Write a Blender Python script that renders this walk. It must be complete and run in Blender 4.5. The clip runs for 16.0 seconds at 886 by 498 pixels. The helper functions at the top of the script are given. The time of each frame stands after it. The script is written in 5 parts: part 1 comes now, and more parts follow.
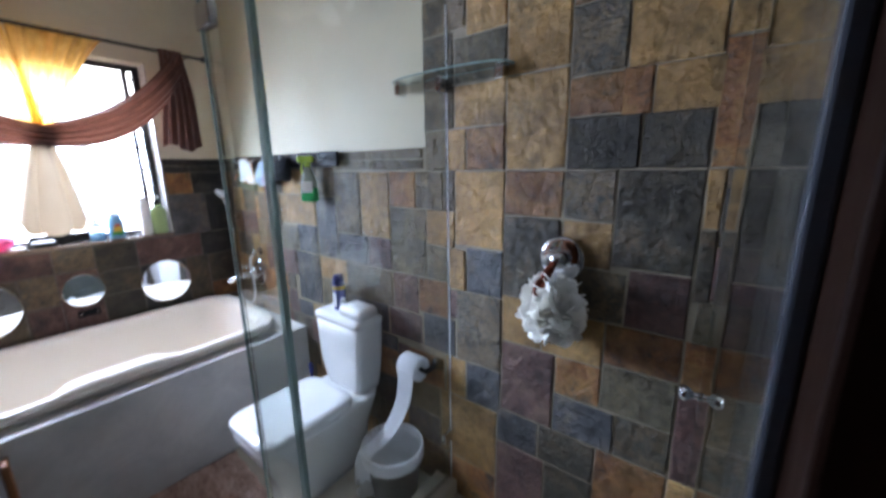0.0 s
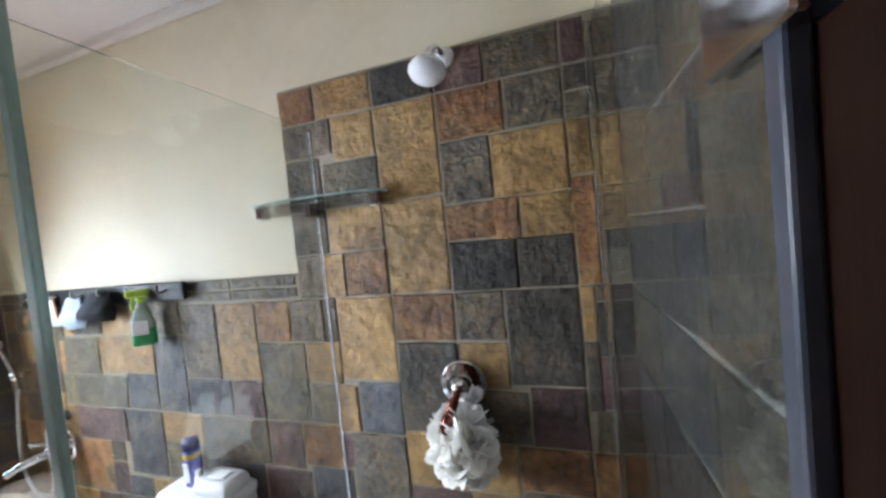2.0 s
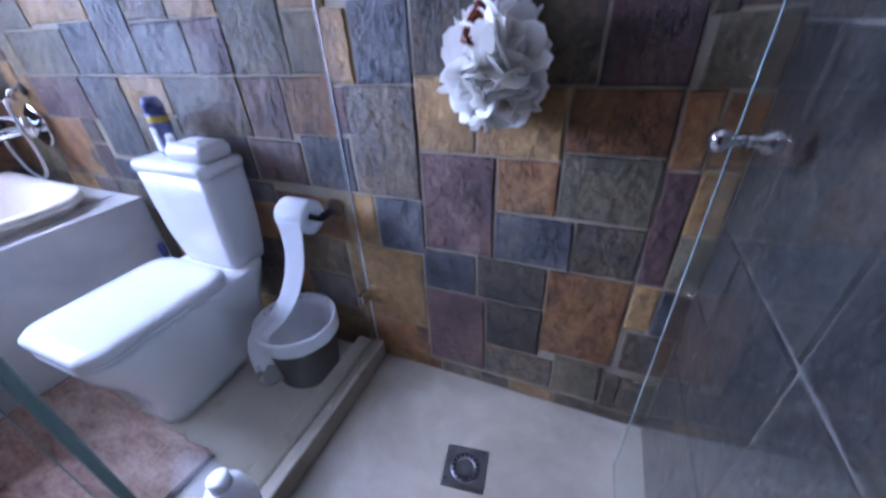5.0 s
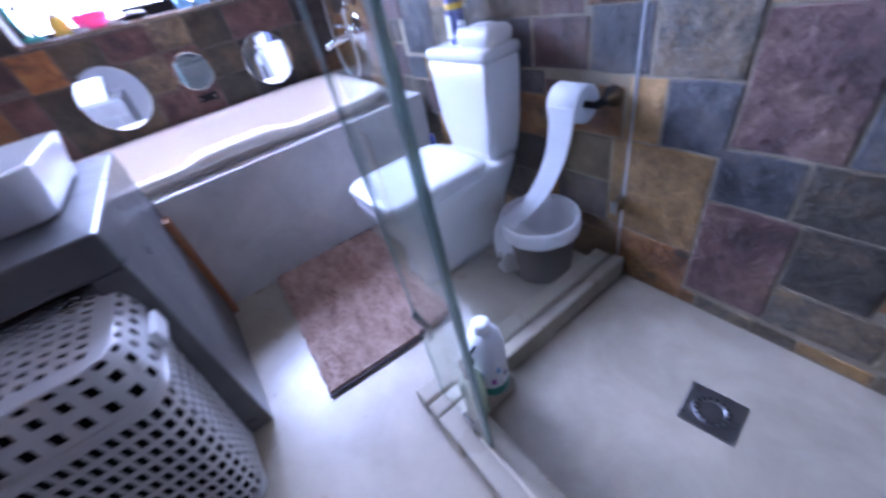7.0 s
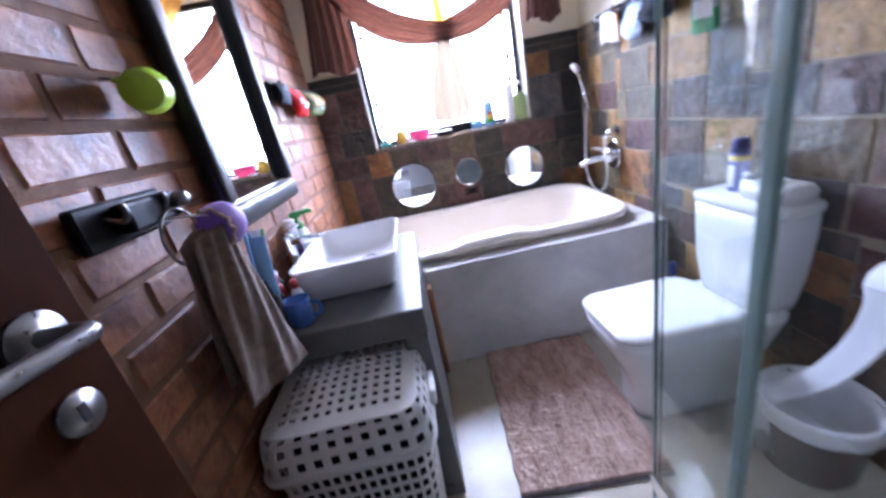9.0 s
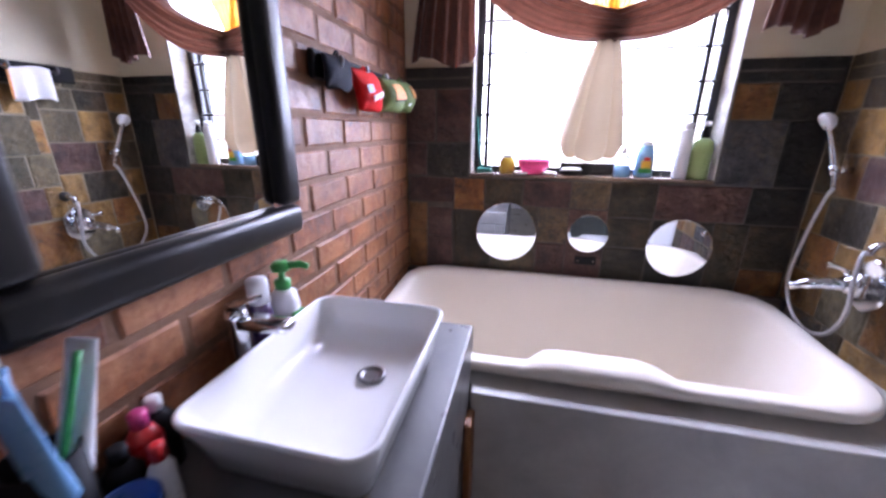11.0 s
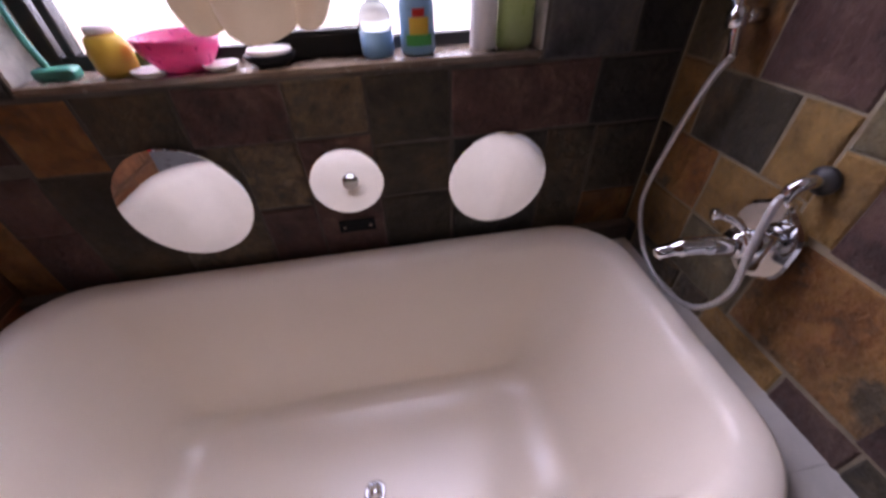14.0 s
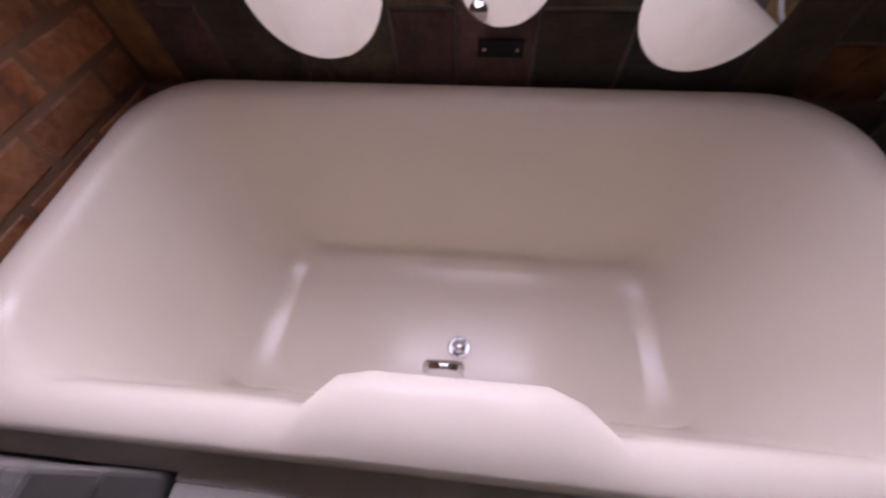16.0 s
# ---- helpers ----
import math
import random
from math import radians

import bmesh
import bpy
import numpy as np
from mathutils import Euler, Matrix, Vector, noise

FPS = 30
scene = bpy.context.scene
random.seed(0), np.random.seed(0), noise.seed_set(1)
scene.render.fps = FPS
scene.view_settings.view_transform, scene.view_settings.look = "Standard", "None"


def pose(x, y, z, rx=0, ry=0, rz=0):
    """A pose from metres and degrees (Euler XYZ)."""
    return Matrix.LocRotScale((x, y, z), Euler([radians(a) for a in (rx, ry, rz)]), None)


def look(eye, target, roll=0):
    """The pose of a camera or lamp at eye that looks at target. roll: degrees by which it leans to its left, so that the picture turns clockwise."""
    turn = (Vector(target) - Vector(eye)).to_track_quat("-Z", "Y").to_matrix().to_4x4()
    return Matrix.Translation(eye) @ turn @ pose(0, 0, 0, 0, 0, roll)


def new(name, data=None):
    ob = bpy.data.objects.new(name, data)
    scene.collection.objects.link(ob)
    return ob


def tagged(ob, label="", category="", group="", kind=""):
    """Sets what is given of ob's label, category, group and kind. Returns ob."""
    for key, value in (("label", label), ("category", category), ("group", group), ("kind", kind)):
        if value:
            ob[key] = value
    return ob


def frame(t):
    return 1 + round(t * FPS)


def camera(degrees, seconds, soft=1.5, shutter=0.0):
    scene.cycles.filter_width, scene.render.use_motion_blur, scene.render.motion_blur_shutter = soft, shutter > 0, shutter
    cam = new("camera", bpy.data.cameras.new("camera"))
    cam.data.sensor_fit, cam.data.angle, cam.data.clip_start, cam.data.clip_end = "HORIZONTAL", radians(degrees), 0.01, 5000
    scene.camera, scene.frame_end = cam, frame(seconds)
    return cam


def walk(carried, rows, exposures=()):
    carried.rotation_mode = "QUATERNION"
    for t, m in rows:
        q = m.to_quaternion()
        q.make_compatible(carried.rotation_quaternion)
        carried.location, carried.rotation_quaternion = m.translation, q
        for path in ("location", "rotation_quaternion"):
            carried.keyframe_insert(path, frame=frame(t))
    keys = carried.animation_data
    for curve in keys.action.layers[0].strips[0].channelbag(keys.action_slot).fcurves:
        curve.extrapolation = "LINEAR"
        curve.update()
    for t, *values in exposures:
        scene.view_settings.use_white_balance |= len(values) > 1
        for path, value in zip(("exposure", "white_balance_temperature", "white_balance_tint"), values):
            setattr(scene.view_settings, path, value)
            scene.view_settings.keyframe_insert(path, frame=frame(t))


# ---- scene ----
cam = camera(100.8, 16.0, soft=2.7, shutter=0.5)

PATH = [
    (0, (-1.135, -2.749, 1.452), (0.417, -1.564, 1.018), -0.9),
    (0.5, (-1.075, -2.69, 1.501), (0.577, -1.594, 1.241), -5.0),
    (1, (-1.071, -2.638, 1.567), (0.735, -1.792, 1.414), -3.6),
    (1.5, (-1.047, -2.662, 1.615), (0.855, -2.055, 1.488), -4.6),
    (2, (-1.045, -2.683, 1.613), (0.853, -2.057, 1.536), -5.7),
    (2.5, (-1.094, -2.619, 1.573), (0.634, -1.615, 1.476), -3.0),
    (3, (-1.072, -2.553, 1.487), (0.579, -1.493, 1.104), -1.5),
    (3.5, (-0.982, -2.523, 1.372), (0.65, -1.649, 0.615), -1.7),
    (4, (-0.899, -2.564, 1.268), (0.743, -1.823, 0.398), -4.5),
    (4.2, (-0.881, -2.575, 1.239), (0.761, -1.868, 0.343), -4.2),
    (6.3, (-0.826, -2.519, 0.938), (0.283, -1.559, -0.421), -9.8),
    (6.5, (-0.859, -2.492, 0.952), (0.135, -1.4, -0.396), -11.6),
    (7, (-0.975, -2.452, 1.004), (-0.214, -1.052, -0.205), -14.3),
    (7.5, (-1.068, -2.453, 1.069), (-0.592, -0.827, 0.006), -15.8),
    (8, (-1.13, -2.475, 1.128), (-0.71, -0.751, 0.204), -13.8),
    (8.5, (-1.152, -2.489, 1.178), (-0.831, -0.684, 0.377), -13.4),
    (9, (-1.153, -2.441, 1.21), (-1.093, -0.561, 0.529), -11.8),
    (9.2, (-1.143, -2.387, 1.214), (-1.178, -0.488, 0.587), -9.8),
    (11.3, (-1.069, -1.616, 1.291), (-1.505, 0.238, 0.68), 0.3),
    (11.5, (-1.001, -1.542, 1.338), (-1.403, 0.304, 0.681), -1.6),
    (12, (-0.972, -1.337, 1.339), (-1.155, 0.547, 0.694), -5.2),
    (12.5, (-0.826, -1.094, 1.34), (-1.3, 0.702, 0.602), -13.4),
    (13, (-0.702, -0.913, 1.322), (-1.076, 0.843, 0.44), -14.8),
    (13.5, (-0.684, -0.849, 1.259), (-0.663, 0.879, 0.252), -6.4),
    (14, (-0.701, -0.823, 1.263), (-0.47, 0.69, -0.025), -2.1),
    (14.5, (-0.773, -0.792, 1.229), (-0.624, 0.611, -0.188), -1.2),
    (15, (-0.867, -0.82, 1.183), (-0.925, 0.601, -0.223), 1.6),
    (15.5, (-0.862, -0.773, 1.095), (-1.149, 0.284, -0.578), -6.7),
    (16, (-0.831, -0.778, 1.1), (-1.001, 0.312, -0.569), -3.8),
]
# the clip's camera brightens in the shower, then darkens and warms towards the window
EXPOSURES = [
    (0.0, -0.08, 6500, 26), (1.0, 0.04, 6950, 26), (2.0, 0.36, 7350, 25), (3.0, 0.40, 6650, 26), (3.5, 0.26, 6150, 30), (4.0, 0.25, 5900, 37), (6.5, 0.46, 5350, 46), (7.5, 0.56, 5650, 45), (9.0, 0.52, 6150, 38),
    (11.5, -0.72, 6850, 45), (12.5, -1.22, 7150, 45), (14.0, -1.52, 7800, 54), (15.0, -1.58, 8300, 58), (16.0, -1.58, 8050, 55),
]
walk(cam, [(t, look(eye, target, roll)) for t, eye, target, roll in PATH], exposures=EXPOSURES)

# ---- world and light ----
world = bpy.data.worlds.new("sky")
scene.world = world
world.use_nodes = True
wn = world.node_tree
sky = wn.nodes.new("ShaderNodeTexSky")
sky.sky_type, sky.sun_disc = "NISHITA", False
sky.sun_elevation, sky.sun_rotation = radians(52), radians(200)
wn.links.new(sky.outputs[0], wn.nodes["Background"].inputs[0])
wn.nodes["Background"].inputs[1].default_value = 0.1


def area(name, m, w, h, power, colour):
    data = bpy.data.lights.new(name, "AREA")
    data.shape, data.size, data.size_y, data.energy, data.color = "RECTANGLE", w, h, power, colour
    ob = new(name, data)
    ob.matrix_basis = m
    return ob


# daylight of the window opening, and an added unseen fill lamp in the passage
area("window_daylight", look((-0.86, 0.19, 1.54), (-0.84, -1.6, 0.70)), 0.96, 0.86, 118, (0.56, 0.765, 1.0)).data.spread = radians(140)
area("passage_daylight", look((-1.1, -4.3, 2.0), (-1.0, -2.6, 0.9)), 1.0, 0.9, 0.25, (0.80, 0.89, 1.0))

# ---- plan ----
W, S, H = -1.665, -2.85, 2.54
DADO, TILE_TOP = 1.53, 2.15
WALL = 0.2
WX0, WX1, WZ0, WZ1 = -1.36, -0.345, 1.075, 2.06


# ---- materials ----
def nodes_of(name):
    m = bpy.data.materials.new(name)
    m.use_nodes = True
    n = m.node_tree.nodes
    return m, n, m.node_tree.links, n["Principled BSDF"]


def surface(name, colours, scale=6.0, rough=(0.4, 0.6), bump=0.15, fine=60.0, metal=0.0, spec=0.5, per=False, detail=6.0, stretch=(1, 1, 1), bump_scale=None, sheen=0.0, jitter=0.0, grain=0.25, spread=0.2, depth=0.006, mottle=None):
    """Colours run along a coarse noise; a fine noise gives grain, gloss and relief."""
    m, n, l, b = nodes_of(name)
    co = n.new("ShaderNodeTexCoord")
    mp = n.new("ShaderNodeMapping")
    mp.inputs["Scale"].default_value = stretch
    l.new(co.outputs["Object"], mp.inputs["Vector"])
    info = n.new("ShaderNodeObjectInfo")
    w = n.new("ShaderNodeMath")
    w.operation = "MULTIPLY"
    w.inputs[1].default_value = 60.0 if per else 0.0
    l.new(info.outputs["Random"], w.inputs[0])

    def noise_at(s, d, r=0.55, dist=0.0):
        t = n.new("ShaderNodeTexNoise")
        t.noise_dimensions = "4D"
        t.inputs["Scale"].default_value, t.inputs["Detail"].default_value = s, d
        t.inputs["Roughness"].default_value, t.inputs["Distortion"].default_value = r, dist
        l.new(mp.outputs[0], t.inputs["Vector"])
        l.new(w.outputs[0], t.inputs["W"])
        return t
    big, small = noise_at(scale, detail, 0.6, 0.4), noise_at(fine, 5.0)
    mix = n.new("ShaderNodeMath")
    mix.operation = "MULTIPLY_ADD"
    mix.inputs[1].default_value = grain
    l.new(small.outputs["Fac"], mix.inputs[0])
    add = n.new("ShaderNodeMath")
    add.operation = "ADD"
    add.inputs[1].default_value = -grain / 2
    l.new(big.outputs["Fac"], add.inputs[0])
    l.new(add.outputs[0], mix.inputs[2])
    ramp = n.new("ShaderNodeValToRGB")
    e = ramp.color_ramp.elements
    k = len(colours)
    while len(e) < k:
        e.new(0.5)
    for i, c in enumerate(colours):
        e[i].position = 0.5 if k == 1 else 0.5 - spread + 2 * spread * i / (k - 1)
        e[i].color = (*c, 1)
    l.new(mix.outputs[0], ramp.inputs[0])
    out = ramp.outputs[0]
    if mottle:
        cleft = noise_at(mottle[0], 7.0, 0.62, 0.8)
        mm = n.new("ShaderNodeMapRange")
        mm.inputs["From Min"].default_value, mm.inputs["From Max"].default_value = 0.36, 0.66
        mm.inputs["To Min"].default_value, mm.inputs["To Max"].default_value = mottle[1], mottle[2]
        l.new(cleft.outputs["Fac"], mm.inputs["Value"])
        mc = n.new("ShaderNodeMix")
        mc.data_type, mc.blend_type = "RGBA", "MULTIPLY"
        mc.inputs[0].default_value = 1.0
        l.new(out, mc.inputs[6])
        l.new(mm.outputs[0], mc.inputs[7])
        out = mc.outputs[2]
    if jitter:
        hsv = n.new("ShaderNodeHueSaturation")
        mr = n.new("ShaderNodeMapRange")
        mr.inputs["To Min"].default_value, mr.inputs["To Max"].default_value = 1 - jitter, 1 + jitter
        l.new(info.outputs["Random"], mr.inputs["Value"])
        l.new(mr.outputs[0], hsv.inputs["Value"])
        l.new(out, hsv.inputs["Color"])
        out = hsv.outputs[0]
    l.new(out, b.inputs["Base Color"])
    rr = n.new("ShaderNodeMapRange")
    rr.inputs["From Min"].default_value, rr.inputs["From Max"].default_value = 0.3, 0.7
    rr.inputs["To Min"].default_value, rr.inputs["To Max"].default_value = rough
    l.new(small.outputs["Fac"], rr.inputs["Value"])
    l.new(rr.outputs[0], b.inputs["Roughness"])
    b.inputs["Metallic"].default_value, b.inputs["Specular IOR Level"].default_value = metal, spec
    if sheen:
        b.inputs["Sheen Weight"].default_value = sheen
    if bump:
        bt = noise_at(bump_scale or fine * 0.5, 8.0, 0.65)
        bp = n.new("ShaderNodeBump")
        bp.inputs["Strength"].default_value, bp.inputs["Distance"].default_value = bump, depth
        l.new(bt.outputs["Fac"], bp.inputs["Height"])
        l.new(bp.outputs[0], b.inputs["Normal"])
    return m


def plain(name, colour, rough=0.4, metal=0.0, spec=0.5, trans=0.0, coat=0.0):
    k = 0.06
    return_m = surface(name, [tuple(c * (1 - k) for c in colour), tuple(min(1, c * (1 + k)) for c in colour)], 9, (max(0.02, rough - 0.05), rough + 0.05), 0.03 if rough > 0.2 else 0.0, 80, metal, spec)
    b = return_m.node_tree.nodes["Principled BSDF"]
    b.inputs["Transmission Weight"].default_value, b.inputs["Coat Weight"].default_value = trans, coat
    return return_m


def glass(name, colour=(0.93, 0.98, 0.96), rough=0.0):
    m, n, l, b = nodes_of(name)
    b.inputs["Base Color"].default_value = (*colour, 1)
    b.inputs["Transmission Weight"].default_value, b.inputs["Roughness"].default_value = 1.0, rough
    b.inputs["IOR"].default_value = 1.5
    return m


SLATE = dict(fine=52, bump=1.0, per=True, rough=(0.30, 0.58), jitter=0.24, spec=0.42, grain=0.38, spread=0.20, depth=0.030, bump_scale=20, mottle=(14, 0.68, 1.28))
frame_wood = surface("dark_brown_frame_wood", [(0.008, 0.003, 0.0016), (0.018, 0.006, 0.003)], 9, (0.5, 0.65), 0.12, 50, spec=0.06, stretch=(1, 1, 0.08))
slates = {
    "t": surface("slate_tan", [(0.155, 0.080, 0.025), (0.25, 0.135, 0.040), (0.33, 0.182, 0.055), (0.205, 0.128, 0.050)], 4, **SLATE),
    "o": surface("slate_rust", [(0.045, 0.028, 0.016), (0.20, 0.075, 0.019), (0.26, 0.122, 0.034), (0.085, 0.062, 0.035)], 7, **SLATE),
    "g": surface("slate_grey", [(0.050, 0.042, 0.024), (0.110, 0.088, 0.048), (0.185, 0.128, 0.060)], 6, **SLATE),
    "k": surface("slate_black", [(0.008, 0.0078, 0.007), (0.024, 0.0225, 0.0185), (0.055, 0.042, 0.027)], 6, **SLATE),
    "d": surface("slate_dark", [(0.017, 0.0135, 0.0085), (0.046, 0.036, 0.021), (0.100, 0.064, 0.030)], 6, **SLATE),
    "b": surface("slate_blue", [(0.026, 0.028, 0.032), (0.062, 0.062, 0.063), (0.125, 0.098, 0.066)], 7, **SLATE),
    "r": surface("slate_plum", [(0.032, 0.017, 0.015), (0.088, 0.041, 0.033), (0.145, 0.084, 0.056)], 8, **SLATE),
    "m": surface("slate_mixed", [(0.035, 0.032, 0.024), (0.135, 0.090, 0.045), (0.060, 0.054, 0.038), (0.21, 0.135, 0.065)], 8, **SLATE),
}
reveal_stone = surface("rough_reveal_stone", [(0.30, 0.29, 0.26), (0.50, 0.48, 0.44), (0.62, 0.60, 0.56)], 9, (0.5, 0.75), 0.6, 40, grain=0.3, spread=0.18, mottle=(16, 0.7, 1.1))
grey_grout = surface("grey_grout", [(0.06, 0.054, 0.044), (0.12, 0.106, 0.085)], 12, (0.7, 0.9), 0.5, 90)
grout = surface("grout", [(0.18, 0.145, 0.098), (0.29, 0.24, 0.17)], 12, (0.7, 0.9), 0.5, 90)
plaster = surface("cream_plaster", [(0.59, 0.53, 0.38), (0.69, 0.63, 0.47)], 2.2, (0.6, 0.75), 0.12, 35)
white_paint = surface("ceiling_paint", [(0.60, 0.565, 0.54), (0.69, 0.66, 0.63)], 2, (0.6, 0.75), 0.1, 40)
cement = surface("grey_cement", [(0.07, 0.069, 0.067), (0.12, 0.117, 0.111), (0.17, 0.164, 0.155)], 3.5, (0.26, 0.36), 0.02, 10, grain=0.06, spread=0.22)
pale_cement = surface("pale_cement", [(0.42, 0.405, 0.375), (0.52, 0.50, 0.46), (0.60, 0.575, 0.525)], 3.0, (0.3, 0.5), 0.05, 14, grain=0.08, spread=0.22, mottle=(5, 0.84, 1.06))
floor_cement = surface("cream_screed", [(0.33, 0.28, 0.205), (0.405, 0.35, 0.262), (0.465, 0.41, 0.318)], 2.2, (0.24, 0.4), 0.02, 7, grain=0.05, spread=0.24, mottle=(3.5, 0.84, 1.06))
mortar = surface("mortar", [(0.125, 0.056, 0.028), (0.205, 0.105, 0.058)], 10, (0.8, 0.95), 0.8, 60)
brick_mat = surface("red_brick", [(0.105, 0.030, 0.0105), (0.245, 0.074, 0.022), (0.32, 0.125, 0.050), (0.19, 0.051, 0.018)], 7, (0.4, 0.62), 0.7, 60, per=True, jitter=0.2, grain=0.35, spread=0.17, bump_scale=26, depth=0.008, spec=0.55, mottle=(9, 0.55, 1.25))
enamel = surface("bath_enamel", [(0.78, 0.695, 0.585), (0.83, 0.75, 0.645)], 1.5, (0.15, 0.19), 0.0, 2.0, spec=0.32, grain=0.0, spread=0.3)
china = surface("white_china", [(0.78, 0.775, 0.765), (0.85, 0.845, 0.835)], 1.5, (0.07, 0.11), 0.0, 2.0, spec=0.6, grain=0.0, spread=0.3)
chrome = surface("chrome", [(0.72, 0.73, 0.75), (0.82, 0.83, 0.85)], 8, (0.06, 0.16), 0.0, 40, metal=1.0)
steel = surface("brushed_steel", [(0.22, 0.22, 0.225), (0.32, 0.32, 0.325)], 8, (0.25, 0.4), 0.0, 90, metal=1.0)
black_steel = surface("black_painted_steel", [(0.006, 0.006, 0.0065), (0.016, 0.016, 0.017)], 8, (0.4, 0.55), 0.1, 60)
# the cream screed again, with the shower's shade put into a darker colour
shaded_screed = surface("shaded_screed", [(0.27, 0.225, 0.16), (0.36, 0.305, 0.225), (0.42, 0.365, 0.28)], 2.6, (0.34, 0.52), 0.03, 9, grain=0.08, spread=0.22, mottle=(4, 0.78, 1.08))
dark_wood = surface("dark_stained_wood", [(0.003, 0.0027, 0.0027), (0.008, 0.0065, 0.006)], 6, (0.28, 0.4), 0.08, 50, spec=0.4, stretch=(1, 1, 0.12))
door_wood = surface("red_brown_door_wood", [(0.024, 0.0062, 0.0018), (0.048, 0.0132, 0.0036)], 9, (0.6, 0.75), 0.12, 50, spec=0.04, stretch=(1, 1, 0.08))
mirror_mat = plain("mirror_silver", (0.9, 0.92, 0.92), 0.02, 1.0)
mirror_mat.node_tree.nodes["Map Range"].inputs["To Min"].default_value = 0.0
mirror_mat.node_tree.nodes["Map Range"].inputs["To Max"].default_value = 0.015
clear = glass("clear_glass")
edge_glass = plain("green_glass_edge", (0.38, 0.53, 0.49), 0.15, trans=0.45)
brown_cloth = surface("brown_voile", [(0.06, 0.018, 0.010), (0.135, 0.045, 0.026)], 30, (0.6, 0.8), 0.15, 240, sheen=0.3)
gold_cloth = surface("gold_voile", [(0.66, 0.36, 0.08), (0.80, 0.50, 0.15)], 30, (0.6, 0.8), 0.15, 240, sheen=0.3)
cream_cloth = surface("cream_voile", [(0.52, 0.39, 0.25), (0.60, 0.46, 0.31)], 4, (0.6, 0.8), 0.15, 240, sheen=0.3)
for cloth, amount in ((brown_cloth, 0.14), (gold_cloth, 0.6), (cream_cloth, 0.05)):
    nt = cloth.node_tree
    tr = nt.nodes.new("ShaderNodeBsdfTranslucent")
    ms = nt.nodes.new("ShaderNodeMixShader")
    ms.inputs[0].default_value = amount
    nt.links.new(nt.nodes["Color Ramp"].outputs[0], tr.inputs[0])
    nt.links.new(nt.nodes["Principled BSDF"].outputs[0], ms.inputs[1])
    nt.links.new(tr.outputs[0], ms.inputs[2])
    nt.links.new(ms.outputs[0], nt.nodes["Material Output"].inputs[0])


# ---- mesh helpers ----
def part(name, bm, material, parent=None, label="", smooth=False, at=None):
    me = bpy.data.meshes.new(name)
    bm.to_mesh(me)
    bm.free()
    me.materials.append(material)
    if smooth:
        for p in me.polygons:
            p.use_smooth = True
    ob = new(name, me)
    if at is not None:
        ob.matrix_basis = at
    if parent is not None:
        ob.parent = parent
    return tagged(ob, label)


def thing(name, label, category, x=0, y=0, z=0, rz=0, group="", kind=""):
    ob = new(name)
    ob.empty_display_size = 0.05
    ob.matrix_basis = pose(x, y, z, 0, 0, rz)
    return tagged(ob, label, category, group, kind)


def box(x0, x1, y0, y1, z0, z1, bevel=0.0, seg=2, bm=None):
    b = bmesh.new()
    bmesh.ops.create_cube(b, size=1.0)
    bmesh.ops.transform(b, matrix=Matrix.Translation(((x0 + x1) / 2, (y0 + y1) / 2, (z0 + z1) / 2)) @ Matrix.Diagonal((x1 - x0, y1 - y0, z1 - z0, 1)), verts=b.verts)
    if bevel:
        bmesh.ops.bevel(b, geom=b.edges[:], offset=bevel, segments=seg, profile=0.5, affect="EDGES")
    if bm is None:
        return b
    merge(bm, b)
    return bm


def merge(into, b, m=None):
    if m is not None:
        bmesh.ops.transform(b, matrix=m, verts=b.verts)
    table = {v: into.verts.new(v.co) for v in b.verts}
    for f in b.faces:
        into.faces.new([table[v] for v in f.verts])
    b.free()
    return into


def loft(loops, close_ends=(True, True), cyclic=True, bm=None):
    """Skin over loops of points of equal length."""
    bm = bm or bmesh.new()
    rows = [[bm.verts.new(p) for p in lp] for lp in loops]
    n = len(rows[0])
    for a, b in zip(rows, rows[1:]):
        for i in range(n if cyclic else n - 1):
            j = (i + 1) % n
            bm.faces.new((a[i], a[j], b[j], b[i]))
    if close_ends[0]:
        bm.faces.new(rows[0][::-1])
    if close_ends[1]:
        bm.faces.new(rows[-1])
    bmesh.ops.recalc_face_normals(bm, faces=bm.faces[:])
    return bm


def round_rect(cx, cy, hx, hy, r, z, n=8):
    pts = []
    for k, (sx, sy) in enumerate(((1, 1), (-1, 1), (-1, -1), (1, -1))):
        for i in range(n + 1):
            a = radians(90 * k + 90 * i / n)
            pts.append((cx + sx * (hx - r) + r * math.cos(a), cy + sy * (hy - r) + r * math.sin(a), z))
    return pts


def ring(cx, cy, r, z, n=28, sy=1.0):
    return [(cx + r * math.cos(2 * math.pi * i / n), cy + sy * r * math.sin(2 * math.pi * i / n), z) for i in range(n)]


def lathe(profile, n=28, ends=(True, True)):
    """Turned body: rows of radius, height."""
    return loft([ring(0, 0, r, z, n) for r, z in profile], ends)


def smooth_line(pts, steps=8):
    pts = [Vector(p) for p in pts]
    out = []
    for i in range(len(pts) - 1):
        p0, p1, p2, p3 = pts[max(i - 1, 0)], pts[i], pts[i + 1], pts[min(i + 2, len(pts) - 1)]
        for k in range(steps):
            t = k / steps
            out.append(0.5 * (2 * p1 + (p2 - p0) * t + (2 * p0 - 5 * p1 + 4 * p2 - p3) * t * t + (3 * p1 - p0 - 3 * p2 + p3) * t ** 3))
    return out + [pts[-1]]


